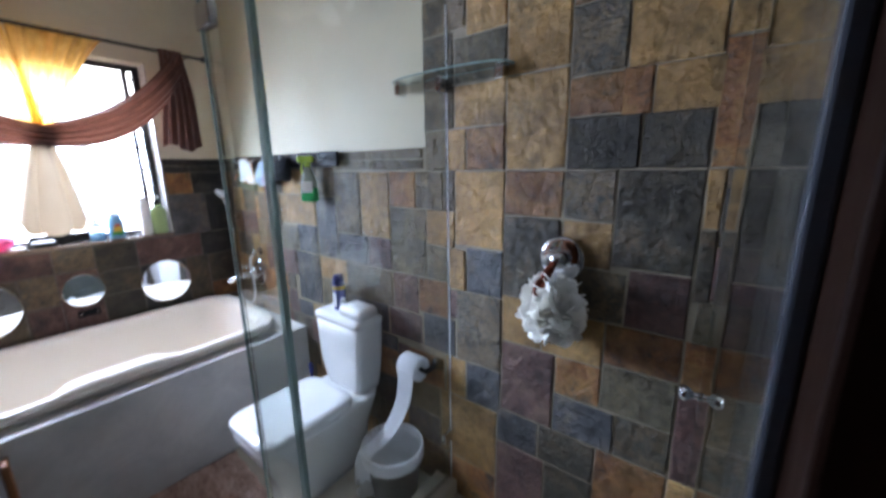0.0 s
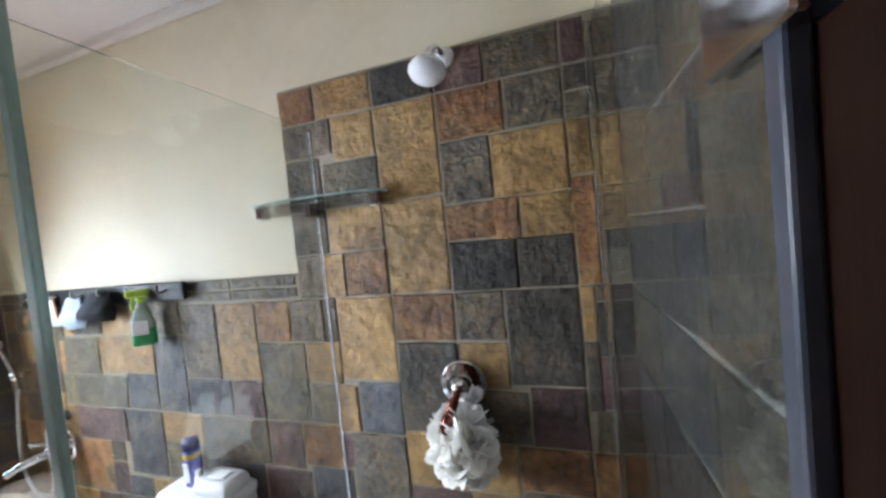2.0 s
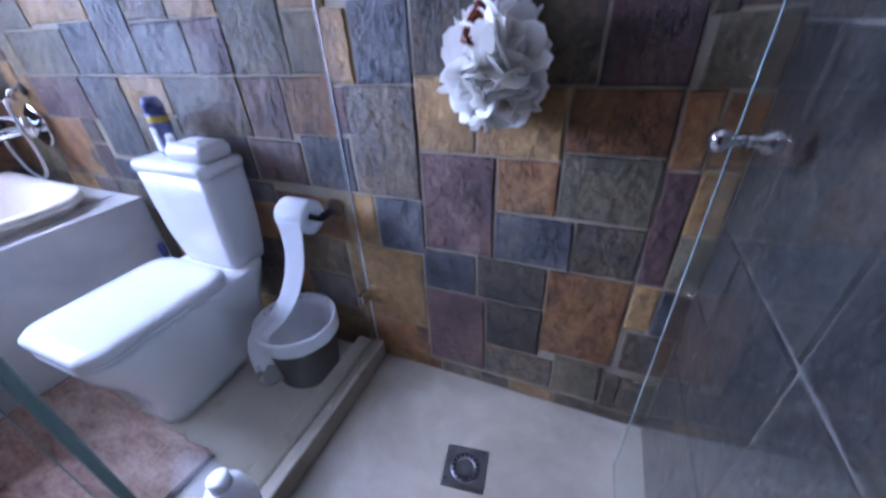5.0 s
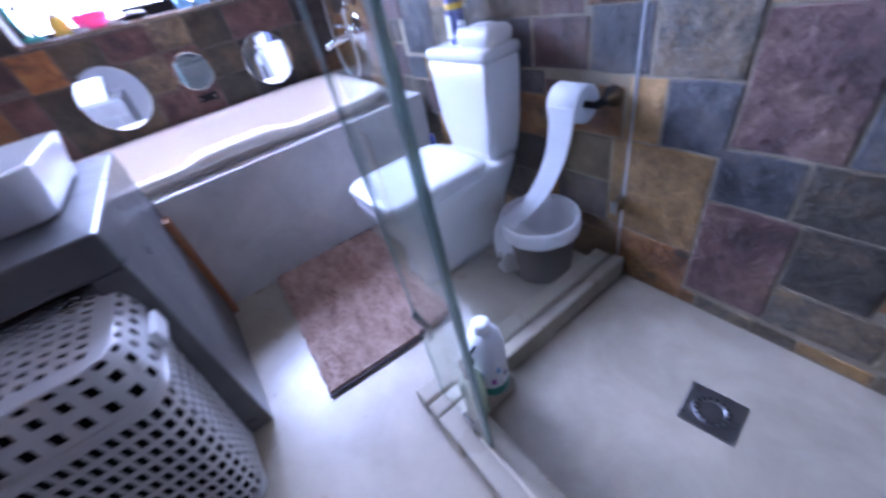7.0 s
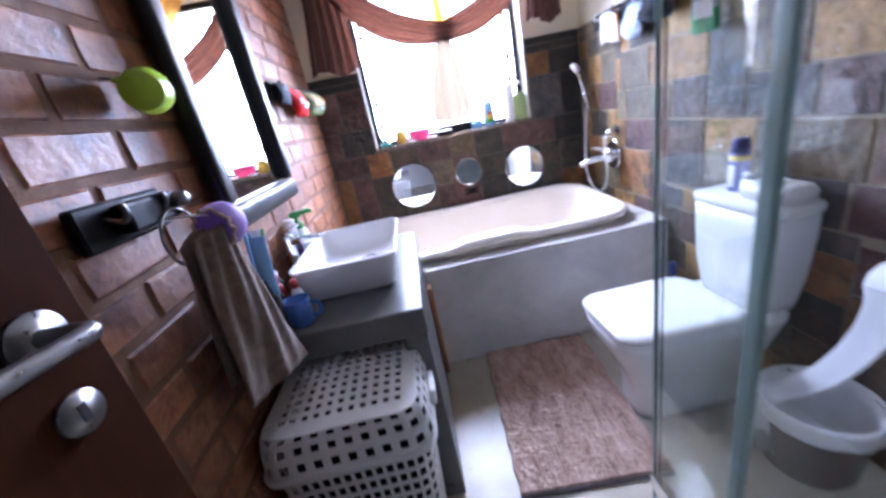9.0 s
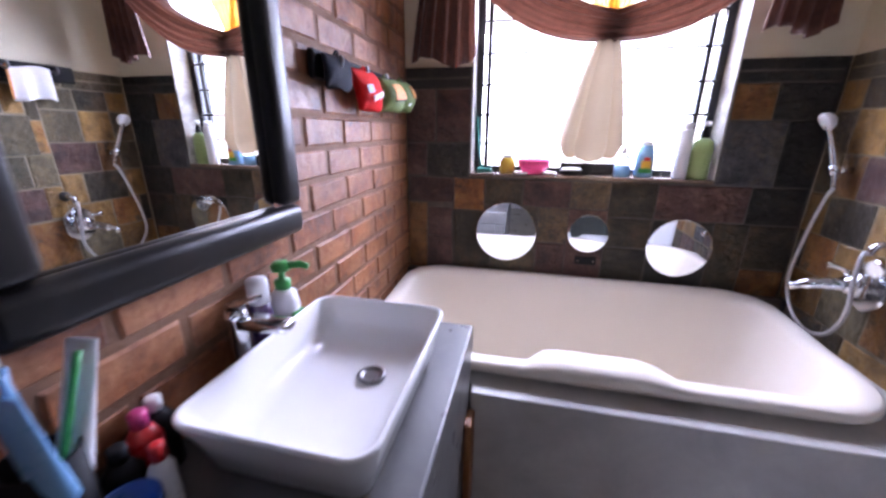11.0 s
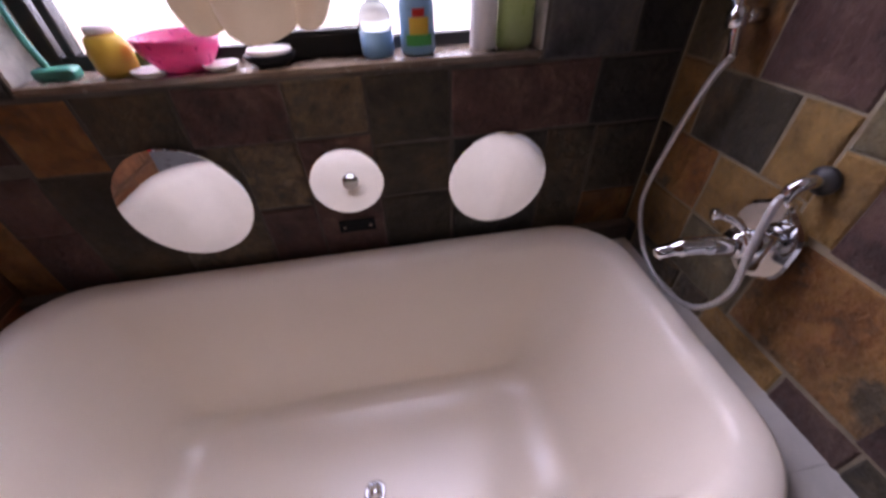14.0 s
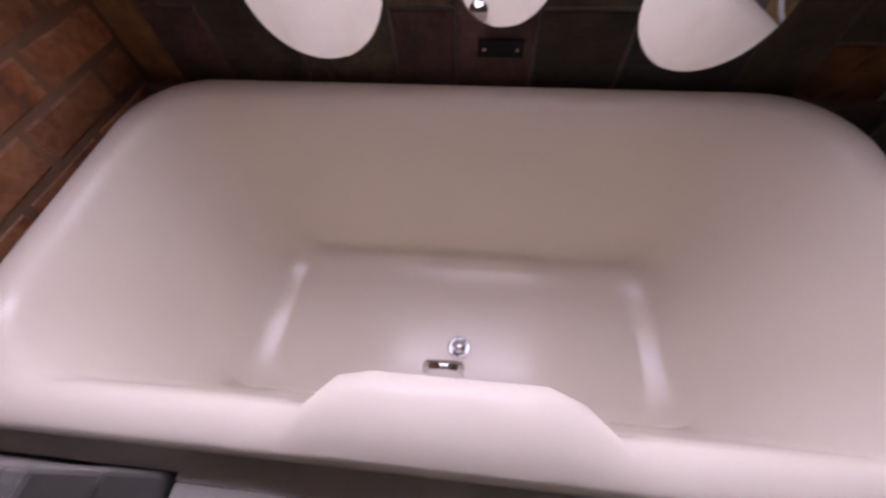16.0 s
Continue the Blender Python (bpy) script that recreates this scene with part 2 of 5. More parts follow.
def tube(pts, r, n=10, bm=None):
    pts = [Vector(p) for p in pts]
    loops = []
    side = None
    for i, p in enumerate(pts):
        d = (pts[min(i + 1, len(pts) - 1)] - pts[max(i - 1, 0)]).normalized()
        if side is None:
            side = d.orthogonal().normalized()
        side = (side - d * side.dot(d)).normalized()
        up = d.cross(side)
        rr = r[min(i, len(r) - 1)] if isinstance(r, (list, tuple)) else r
        loops.append([p + rr * (side * math.cos(2 * math.pi * k / n) + up * math.sin(2 * math.pi * k / n)) for k in range(n)])
    return loft(loops, bm=bm)


def sheet(f, nu, nv, thick=0.0):
    """A cloth-like surface f(u, v) with u, v in 0..1; a second skin when thick."""
    bm = bmesh.new()
    g = [[bm.verts.new(f(i / nu, j / nv)) for j in range(nv + 1)] for i in range(nu + 1)]
    for i in range(nu):
        for j in range(nv):
            bm.faces.new((g[i][j], g[i + 1][j], g[i + 1][j + 1], g[i][j + 1]))
    bmesh.ops.recalc_face_normals(bm, faces=bm.faces[:])
    if thick:
        bmesh.ops.solidify(bm, geom=bm.faces[:], thickness=thick)
    return bm


def structure(name, bm, material, label, category="", smooth=False):
    return tagged(part(name, bm, material, None, label, smooth), label, category or name.split("_")[0], kind="structure")


# ---- the room ----
structure("floor", box(W - WALL, WALL, -2.83, 0.2, -0.12, 0.0), floor_cement, "cream polished cement screed floor", "floor")
structure("floor_passage", box(-2.6, 0.8, -4.7, -2.834, -0.12, -0.004), floor_cement, "cream screed floor of the passage", "floor")
structure("ceiling", box(W - WALL, WALL, S - 0.1, 0.2, H, H + 0.1), white_paint, "off-white painted ceiling board", "ceiling")

# north wall with the window opening
bm = box(W - WALL, WX0, 0.008, WALL, 0, H)
box(WX1, WALL, 0.008, WALL, 0, H, bm=bm)
box(WX0, WX1, 0.008, WALL, 0, WZ0, bm=bm)
box(WX0, WX1, 0.008, WALL, WZ1, H, bm=bm)
wall_north = structure("wall_north", bm, plaster, "cream plastered wall with a window opening", "wall")
wall_east = structure("wall_east", box(0.008, WALL, S - WALL, 0.007, 0, H), plaster, "cream plastered wall above slate tiles", "wall")
wall_west = structure("wall_west", box(W - WALL, W - 0.0015, S - WALL, 0.007, 0, H), mortar, "red face brick wall with raked mortar", "wall")
bm = box(-0.845, 0.007, S - WALL, S - 0.008, 0, H)
box(W - 0.007, -0.845, S - WALL, S - 0.008, 2.07, H, bm=bm)
wall_south = structure("wall_south", bm, plaster, "plastered wall with the doorway", "wall")
bm = box(-2.6, 0.8, -4.8, -4.7, 0, 2.6)
box(-2.7, -2.6, -4.7, S - WALL, 0, 2.6, bm=bm)
box(0.8, 0.9, -4.7, S - WALL, 0, 2.6, bm=bm)
box(-2.6, W - WALL, S - WALL - 0.1, S - WALL, 0, 2.6, bm=bm)
box(WALL, 0.8, S - WALL - 0.1, S - WALL, 0, 2.6, bm=bm)
structure("wall_passage", bm, white_paint, "white painted passage walls beyond the doorway", "wall")
structure("ceiling_passage", box(-2.6, 0.8, -4.7, S - WALL, 2.6, 2.7), white_paint, "white passage ceiling", "ceiling")
bm = box(-0.025, 0.004, S, 0.004, H - 0.03, H - 0.001)
box(W, -0.025, -0.025, 0.004, H - 0.03, H - 0.001, bm=bm)
structure("trim_ceiling", bm, white_paint, "narrow painted cornice strip", "trim")
structure("backdrop", box(-6, 5, 3.4, 3.42, -0.5, 5.5), surface("bright_haze", [(0.8, 0.85, 0.9), (0.9, 0.92, 0.95)], 1.0, (0.8, 0.9), 0.0), "bright hazy daylight outside the window", "backdrop")
hz = bpy.data.materials["bright_haze"].node_tree.nodes["Principled BSDF"]
hz.inputs["Emission Color"].default_value, hz.inputs["Emission Strength"].default_value = (0.95, 0.98, 1.0, 1), 5.0
structure("ground", box(-6, 5, 0.21, 3.4, -0.3, -0.1), floor_cement, "pale ground outside the window", "ground")

# ---- window ----
window = thing("window_1", "black steel casement window with burglar bars", "window", kind="structure")
FY = 0.11
for x0, x1, z0, z1 in ((WX0, WX0 + 0.035, WZ0, WZ1), (WX1 - 0.035, WX1, WZ0, WZ1), (WX0 + 0.035, WX1 - 0.035, WZ0, WZ0 + 0.03), (WX0 + 0.035, WX1 - 0.035, WZ1 - 0.03, WZ1)):
    part("window_frame", box(x0, x1, FY, FY + 0.035, z0, z1, 0.003, 1), black_steel, window)
for x in (WX1 - 0.075, WX0 + 0.06):
    part("mullion", box(x - 0.009, x + 0.009, FY - 0.004, FY + 0.03, WZ0 + 0.03, WZ1 - 0.03, 0.002, 1), black_steel, window)
for i in range(7):
    z = WZ0 + 0.135 + 0.128 * i
    part("burglar_bar", tube([(WX0 + 0.03, FY - 0.012, z), (WX1 - 0.03, FY - 0.012, z)], 0.005, 8), black_steel, window, smooth=True)
pane = part("pane", box(WX0 + 0.03, WX1 - 0.03, FY + 0.012, FY + 0.016, WZ0 + 0.028, WZ1 - 0.028), clear, window)
pane.visible_shadow = False
part("window_sill", box(WX0 + 0.001, WX1 - 0.001, -0.004, FY, WZ0 - 0.012, WZ0 + 0.004, 0.003, 1), surface("brown_sill_stone", [(0.10, 0.072, 0.055), (0.19, 0.14, 0.105), (0.26, 0.20, 0.155)], 8, (0.14, 0.3), 0.1, 40, grain=0.2), window)
for x0, x1 in ((WX0, WX0 + 0.006), (WX1 - 0.006, WX1)):
    part("reveal", box(x0, x1, 0.0, FY, WZ0 + 0.004, WZ1), reveal_stone, window)

# ---- bath and its surround ----
LEDGE, RIM = 0.535, 0.588
bm = box(-1.210, -0.001, -0.838, -0.805, 0, LEDGE, 0.005, 2)
box(-1.210, -0.001, -0.8045, -0.69, LEDGE - 0.04, LEDGE - 0.002, bm=bm)
box(-1.66, -1.2105, -0.795, -0.69, LEDGE - 0.04, LEDGE - 0.002, bm=bm)
structure("bath_surround", bm, pale_cement, "pale grey cement bath surround wall", "bath surround")
bm = box(W + 0.001, -1.56, -0.69, -0.001, LEDGE - 0.04, LEDGE)
box(-0.13, -0.001, -0.69, -0.001, LEDGE - 0.04, LEDGE, bm=bm)
structure("bath_ledge", bm, pale_cement, "pale cement ledge round the bath", "ledge")

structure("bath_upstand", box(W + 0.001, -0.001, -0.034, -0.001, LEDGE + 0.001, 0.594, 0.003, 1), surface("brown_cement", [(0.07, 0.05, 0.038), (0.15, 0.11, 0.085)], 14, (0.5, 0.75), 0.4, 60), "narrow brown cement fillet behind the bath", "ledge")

BCX, BCY, BHX, BHY = -0.864, -0.394, 0.769, 0.375


def bump(x):
    d = abs(x + 0.845)
    return max(0.0, min(1.0, (0.215 - d) / 0.075))


def bath_loop(inset, z, r, lift=0.0, push=0.0, cx=BCX, cy=BCY, hx=BHX, hy=BHY):
    pts = []
    base = round_rect(cx, cy, hx - inset, hy - inset, r, z, 10)
    n = len(base)
    for i in range(n):
        a, b = Vector(base[i]), Vector(base[(i + 1) % n])
        steps = (1, 24)[i % 11 == 10]
        for k in range(steps):
            p = a.lerp(b, k / steps)
            if p.y < cy - (hy - inset) * 0.8 and (push or lift):
                s = bump(p.x)
                s = s * s * (3 - 2 * s)
                p.y += push * s
                p.z += lift * s
            pts.append(p)
    return pts


bath = thing("bathtub", "cream-white acrylic bathtub set into a cement surround", "bathtub", 0, 0, 0)
loops = [bath_loop(0.038, LEDGE - 0.03, 0.14), bath_loop(0.036, LEDGE + 0.002, 0.14), bath_loop(0.030, RIM - 0.034, 0.145), bath_loop(0.004, RIM - 0.028, 0.17), bath_loop(0.0, RIM - 0.022, 0.17), bath_loop(0.0, RIM - 0.012, 0.17), bath_loop(0.002, RIM - 0.004, 0.17, 0.010), bath_loop(0.010, RIM + 0.002, 0.165, 0.016, 0.0),
         bath_loop(0.040, RIM + 0.002, 0.155, 0.018, 0.048), bath_loop(0.058, RIM - 0.005, 0.15, 0.014, 0.056), bath_loop(0.068, RIM - 0.022, 0.145, 0.0, 0.052), bath_loop(0.08, RIM - 0.06, 0.14, 0.0, 0.035),
         bath_loop(0.10, 0.42, 0.14, 0, 0.015), bath_loop(0.125, 0.30, 0.13), bath_loop(0.15, 0.21, 0.12), bath_loop(0.17, 0.165, 0.11), bath_loop(0.20, 0.138, 0.10), bath_loop(0.25, 0.124, 0.09), bath_loop(0.31, 0.12, 0.05)]
for k, lp in enumerate(loops):
    if k >= 11:
        grow = (k - 11) / 7
        for p in lp:
            p.x = BCX + (p.x - BCX) * (1 - 0.08 * math.sin(min(1.0, grow * 1.15) * math.pi / 2))
            if k >= 14:
                p.y = BCY + (p.y - BCY) * (1 + 0.55 * (grow - 0.42) / 0.58)
# the rim stands higher at the wall than at the front
for lp in loops:
    for p in lp:
        p.z += 0.030 * (p.y - (BCY - BHY)) / (2 * BHY) * max(0.0, (p.z - 0.14) / (RIM - 0.14))
part("tub_shell", loft(loops, (False, True)), enamel, bath, smooth=True)
drain_at = (-0.855, -0.455, 0.1215)
d = part("drain", lathe([(0.028, 0.0), (0.030, 0.003), (0.024, 0.005), (0.021, 0.002), (0.0205, -0.002)]), chrome, bath, "chrome bath waste", True, pose(*drain_at))
part("plug", lathe([(0.019, 0.001), (0.019, 0.005), (0.014, 0.011), (0.004, 0.014)], 20), chrome, d, smooth=True)
part("overflow", lathe([(0.026, -0.03), (0.026, 0.03), (0.034, 0.032), (0.034, 0.05), (0.030, 0.054), (0.0, 0.055)], 28, (True, False)), chrome, bath, "chrome overflow knob", True, pose(-0.868, -0.655, 0.485, -70))

# ---- counter ----
counter = thing("vanity_counter", "dark grey polished cement vanity counter with open front", "counter", -1.44, -1.15, 0)
CT = 0.735


def local(bm, ob):
    bmesh.ops.transform(bm, matrix=ob.matrix_basis.inverted(), verts=bm.verts)
    return bm


part("worktop", local(box(W + 0.002, -1.212, -1.552, -0.797, CT - 0.085, CT, 0.006, 2), counter), cement, counter)
part("side_panel", local(box(-1.285, -1.216, -1.545, -0.797, 0, CT - 0.086, 0.006, 2), counter), cement, counter)
part("back_panel", local(box(W + 0.002, -1.286, -0.86, -0.80, 0, CT - 0.086), counter), cement, counter)

# ---- basin ----
basin = thing("vessel_basin", "white rectangular ceramic vessel basin on the counter", "basin", -1.429, -1.170, CT)
prof = [(0.132, 0.188, 0.03, 0.001), (0.142, 0.198, 0.035, 0.010), (0.156, 0.214, 0.04, 0.07), (0.167, 0.230, 0.042, 0.113), (0.1665, 0.2295, 0.042, 0.119), (0.160, 0.223, 0.038, 0.120), (0.157, 0.220, 0.036, 0.114),
        (0.148, 0.208, 0.04, 0.068), (0.135, 0.194, 0.045, 0.036), (0.10, 0.155, 0.05, 0.025), (0.04, 0.05, 0.03, 0.021)]
part("bowl", loft([round_rect(0, 0, hx, hy, r, z) for hx, hy, r, z in prof]), china, basin, smooth=True)
part("waste", lathe([(0.03, 0.023), (0.031, 0.027), (0.022, 0.029), (0.021, 0.024), (0.014, 0.0245)], 24), steel, basin, "dark steel basin waste", True, pose(0.040, 0.06, 0.0015))

tap = thing("basin_mixer", "chrome single-lever basin mixer tap with a flat spout", "tap", -1.634, -1.19, CT, 6)
part("tap_body", lathe([(0.027, 0), (0.027, 0.006), (0.022, 0.012), (0.022, 0.178), (0.024, 0.186), (0.02, 0.193), (0.0, 0.195)], 24, (True, False)), chrome, tap, smooth=True)
part("spout", loft([round_rect(0, 0, hx, hy, 0.008, z, 4) for hx, hy, z in ((0.013, 0.020, 0.005), (0.013, 0.021, 0.04), (0.011, 0.022, 0.09), (0.010, 0.022, 0.102), (0.007, 0.018, 0.107))]), chrome, tap, smooth=True, at=pose(0.008, 0, 0.168, 0, 91))
part("lever", loft([round_rect(0, 0, hx, hy, 0.004, z, 4) for hx, hy, z in ((0.006, 0.012, 0.0), (0.006, 0.013, 0.03), (0.0045, 0.010, 0.07), (0.003, 0.007, 0.074))]), chrome, tap, smooth=True, at=pose(-0.012, 0, 0.2, 0, 72))

# ---- toilet ----
TY = -1.352
toilet = thing("toilet", "white close-coupled ceramic toilet with closed lid", "toilet", -0.33, TY, 0)


def tl(cx, hx, hy, r, z):
    return round_rect(cx + 0.33, 0, hx, hy, r, z)


part("pan", loft([tl(-0.285, 0.235, 0.085, 0.05, 0.0), tl(-0.285, 0.235, 0.088, 0.05, 0.03), tl(-0.29, 0.232, 0.09, 0.055, 0.12), tl(-0.305, 0.255, 0.11, 0.07, 0.22), tl(-0.325, 0.29, 0.155, 0.09, 0.33), tl(-0.328, 0.298, 0.168, 0.09, 0.375), tl(-0.328, 0.298, 0.169, 0.09, 0.388), tl(-0.328, 0.28, 0.155, 0.08, 0.392)]), china, toilet, smooth=True)
part("seat", loft([tl(-0.41, 0.212, 0.165, 0.07, 0.393), tl(-0.41, 0.216, 0.170, 0.07, 0.397), tl(-0.41, 0.216, 0.170, 0.07, 0.405), tl(-0.41, 0.212, 0.166, 0.07, 0.409)]), china, toilet, smooth=True)
part("lid", loft([tl(-0.41, 0.214, 0.168, 0.07, 0.410), tl(-0.41, 0.220, 0.173, 0.07, 0.415), tl(-0.41, 0.220, 0.173, 0.07, 0.425), tl(-0.41, 0.212, 0.166, 0.07, 0.434), tl(-0.41, 0.18, 0.135, 0.05, 0.437)]), china, toilet, smooth=True)
part("cistern", loft([tl(-0.075, 0.074, 0.12, 0.03, 0.386), tl(-0.078, 0.076, 0.13, 0.03, 0.42), tl(-0.082, 0.080, 0.150, 0.03, 0.52), tl(-0.082, 0.081, 0.162, 0.03, 0.66), tl(-0.082, 0.081, 0.163, 0.03, 0.735)]), china, toilet, smooth=True)
lid = part("cistern_lid", loft([tl(-0.083, 0.080, 0.165, 0.03, 0.736), tl(-0.084, 0.083, 0.171, 0.03, 0.742), tl(-0.084, 0.083, 0.171, 0.03, 0.760), tl(-0.084, 0.078, 0.166, 0.03, 0.769), tl(-0.084, 0.05, 0.12, 0.03, 0.772)]), china, toilet, smooth=True)
part("flush_button", lathe([(0.021, 0.0), (0.022, 0.004), (0.018, 0.006), (0.0, 0.0065)], 24, (True, False)), chrome, lid, "chrome dual flush button", True, pose(-0.085 + 0.33, 0.035, 0.7715))
for y in (-0.07, 0.07):
    part("hinge", tube([(0.115, y - 0.02, 0.413), (0.115, y + 0.02, 0.413)], 0.012, 10), china, toilet, smooth=True)

# ---- shower ----
KT = 0.08
bm = box(-0.84, -0.002, -1.885, -1.825, -0.002, KT - 0.012, 0.006, 1)
box(-0.84, -0.002, -1.945, -1.898, -0.002, KT, 0.008, 2, bm=bm)
box(-0.835, -0.003, -1.9, -1.88, -0.002, KT - 0.03, bm=bm)
structure("kerb_north", bm, floor_cement, "low cream cement shower kerb", "shower kerb")
bm = box(-0.84, -0.735, S, -1.9455, -0.002, KT - 0.003, 0.006, 2)
box(-0.74, -0.605, -1.992, -1.9455, -0.002, KT - 0.004, 0.006, 2, bm=bm)
structure("kerb_west", bm, floor_cement, "low cream cement shower kerb at the entrance", "shower kerb")
structure("trim_threshold", box(-0.795, -0.785, S + 0.002, -2.06, KT - 0.008, KT + 0.004, 0.002, 1), plain("cream_seal", (0.62, 0.55, 0.42), 0.4), "thin cream seal strip along the kerb", "trim")
structure("shower_floor", box(-0.734, -0.001, S, -1.946, -0.02, 0.004), shaded_screed, "cream cement shower floor", "floor")


screen = thing("shower_screen", "frameless clear glass shower screen on the kerb", "shower screen", -0.4, -1.91, KT)
GT = 2.005


def sp(name, bm, mat, label="", smooth=False):
    return part(name, local(bm, screen), mat, screen, label, smooth)


g1 = sp("glass_panel", box(-0.776, -0.006, -1.913, -1.907, KT - 0.03, GT), clear)
g2 = sp("glass_return", box(-0.788, -0.780, -2.076, -1.902, KT - 0.006, GT), clear)
for g in (g1, g2):
    g.visible_shadow = False
sp("glass_edge", box(-0.790, -0.778, -2.096, -2.0765, KT - 0.006, GT, 0.003, 2), edge_glass)
sp("glass_edge", box(-0.789, -0.7765, -1.9015, -1.8985, KT - 0.006, GT), edge_glass)
sp("wall_seal", box(-0.0055, -0.001, -1.915, -1.905, KT, GT - 0.01), plain("grey_seal", (0.55, 0.56, 0.56), 0.3))
for z in (0.39, 1.74):
    sp("corner_clamp", box(-0.795, -0.772, -1.955, -1.895, z - 0.022, z + 0.022, 0.002, 1), chrome, "chrome glass corner clamp")
for z in (0.30, 1.735):
    sp("wall_clamp", box(-0.055, -0.002, -1.922, -1.914, z - 0.025, z + 0.025, 0.002, 1, box(-0.055, -0.002, -1.906, -1.898, z - 0.025, z + 0.025, 0.002, 1)), chrome, "chrome wall clamp")
sp("base_clamp", box(-0.793, -0.775, -2.04, -2.0, KT - 0.005, KT + 0.04, 0.002, 1), chrome)

# the open glass door stands near the south wall
sdoor = thing("shower_door", "clear frameless glass shower door swung open", "shower door", -0.809, -2.797, 0.02, 3.0)
dg = part("door_glass", box(0.008, 0.636, -0.004, 0.004, 0.01, 1.965), clear, sdoor)
dg.visible_shadow = False
part("glass_edge", box(0.6365, 0.642, -0.004, 0.004, 0.01, 1.965, 0.001, 1), edge_glass, sdoor)
part("hinge_seal", box(-0.010, 0.0075, -0.007, 0.007, 0.01, 1.965, 0.003, 2), plain("smoked_seal", (0.05, 0.056, 0.068), 0.22), sdoor, "dark rubber seal")
part("knob", lathe([(0.011, 0.005), (0.008, 0.012), (0.008, 0.018), (0.016, 0.026), (0.019, 0.036), (0.015, 0.045), (0.0, 0.047)], 20, (True, False)), chrome, sdoor, "round chrome door knob", True, pose(0.602, 0, 0.92, -90))
part("knob", lathe([(0.011, 0.005), (0.008, 0.012), (0.008, 0.018), (0.016, 0.026), (0.019, 0.036), (0.015, 0.045), (0.0, 0.047)], 20, (True, False)), chrome, sdoor, "round chrome door knob", True, pose(0.602, 0, 0.92, 90))
for z in (0.28, 1.72):
    part("hinge", box(-0.03, 0.06, -0.013, -0.005, z - 0.045, z + 0.045, 0.002, 1, box(-0.03, 0.06, 0.005, 0.013, z - 0.045, z + 0.045, 0.002, 1)), chrome, sdoor, "chrome glass door hinge")

# ---- room door and frame ----
frame_1 = thing("door_frame_1", "dark wooden door frame of the doorway", "door frame", kind="structure")
part("jamb", box(-0.90, -0.846, S - WALL - 0.02, S + 0.012, 0, 2.07, 0.004, 1), frame_wood, frame_1)
part("architrave", box(-0.875, -0.802, S + 0.0125, S + 0.045, 0, 2.13, 0.005, 2), frame_wood, frame_1, "dark wooden door trim")
part("architrave_return", box(-0.8455, -0.802, S + 0.0003, S + 0.0123, 0, 2.13), frame_wood, frame_1)
part("jamb", box(W + 0.002, W + 0.05, S - WALL - 0.02, S + 0.012, 0, 2.07, 0.004, 1), frame_wood, frame_1)
part("lintel", box(W + 0.05, -0.90, S - WALL - 0.02, S + 0.012, 2.02, 2.07, 0.004, 1), frame_wood, frame_1)
door = thing("door_1", "red-brown wooden door standing open against the brick wall", "door", W + 0.055, -2.855, 0.01, -4.5, kind="structure")
part("door_leaf", box(0.0, 0.04, 0.0, 0.785, 0, 2.0, 0.003, 1), door_wood, door)
for y0, y1, z0, z1 in ((0.10, 0.66, 0.18, 0.80), (0.10, 0.66, 1.02, 1.86)):
    part("door_panel", box(0.036, 0.046, y0, y1, z0, z1, 0.006, 1), door_wood, door)
hd = part("door_handle", tube(smooth_line([(0.04, 0.732, 1.085), (0.085, 0.732, 1.085), (0.097, 0.717, 1.085), (0.098, 0.607, 1.09)]), 0.009, 10), steel, door, "brushed steel lever handle", True)
part("rose", lathe([(0.026, 0), (0.026, 0.007), (0.0, 0.008)], 24, (True, False)), steel, hd, smooth=True, at=pose(0.041, 0.732, 1.085, 0, 90))
kp = part("keyhole_plate", lathe([(0.022, 0), (0.022, 0.004), (0.0, 0.005)], 24, (True, False)), steel, door, "round steel keyhole plate", True, pose(0.041, 0.730, 1.005, 0, 90))
part("keyhole", box(-0.009, 0.009, -0.004, 0.004, 0.0042, 0.0058), black_steel, kp)

# ---- things on and by the window ----
rod = thing("curtain_rod", "thin dark metal curtain rod with round finials", "curtain rod", -0.85, -0.1, 2.12)
part("rod", tube([(-0.76, 0, 0), (0.78, 0, 0)], 0.008, 10), black_steel, rod, smooth=True)
for x in (-0.77, 0.785):
    part("finial", lathe([(0.006, -0.018), (0.015, -0.012), (0.018, 0.0), (0.015, 0.012), (0.004, 0.018)], 16), black_steel, rod, smooth=True, at=pose(x, 0, 0, 0, 90))
for x in (-0.70, 0.70):
    part("bracket", tube([(x, 0, 0), (x, 0.09, 0.0), (x, 0.096, -0.02)], 0.006, 8), black_steel, rod, smooth=True)


def lerp(a, b, t):
    return a + (b - a) * t


curtain = thing("curtain", "cream and gold voile curtain gathered into a knot", "curtain", -0.85, -0.09, 2.12)


def gold(side):
    def f(u, v):
        # v runs down from the rod to the knot, u across
        s = v ** 0.8
        x0, x1 = (-0.42, -0.03) if side < 0 else (-0.02, 0.33)
        x = lerp(lerp(x0, x1, u), 0.02 + 0.045 * (u - 0.5), s)
        return (x, 0.018 * math.sin(u * 34) * (1 - 0.6 * v) - 0.02 * v + 0.01, -0.50 * v + 0.012)
    return f


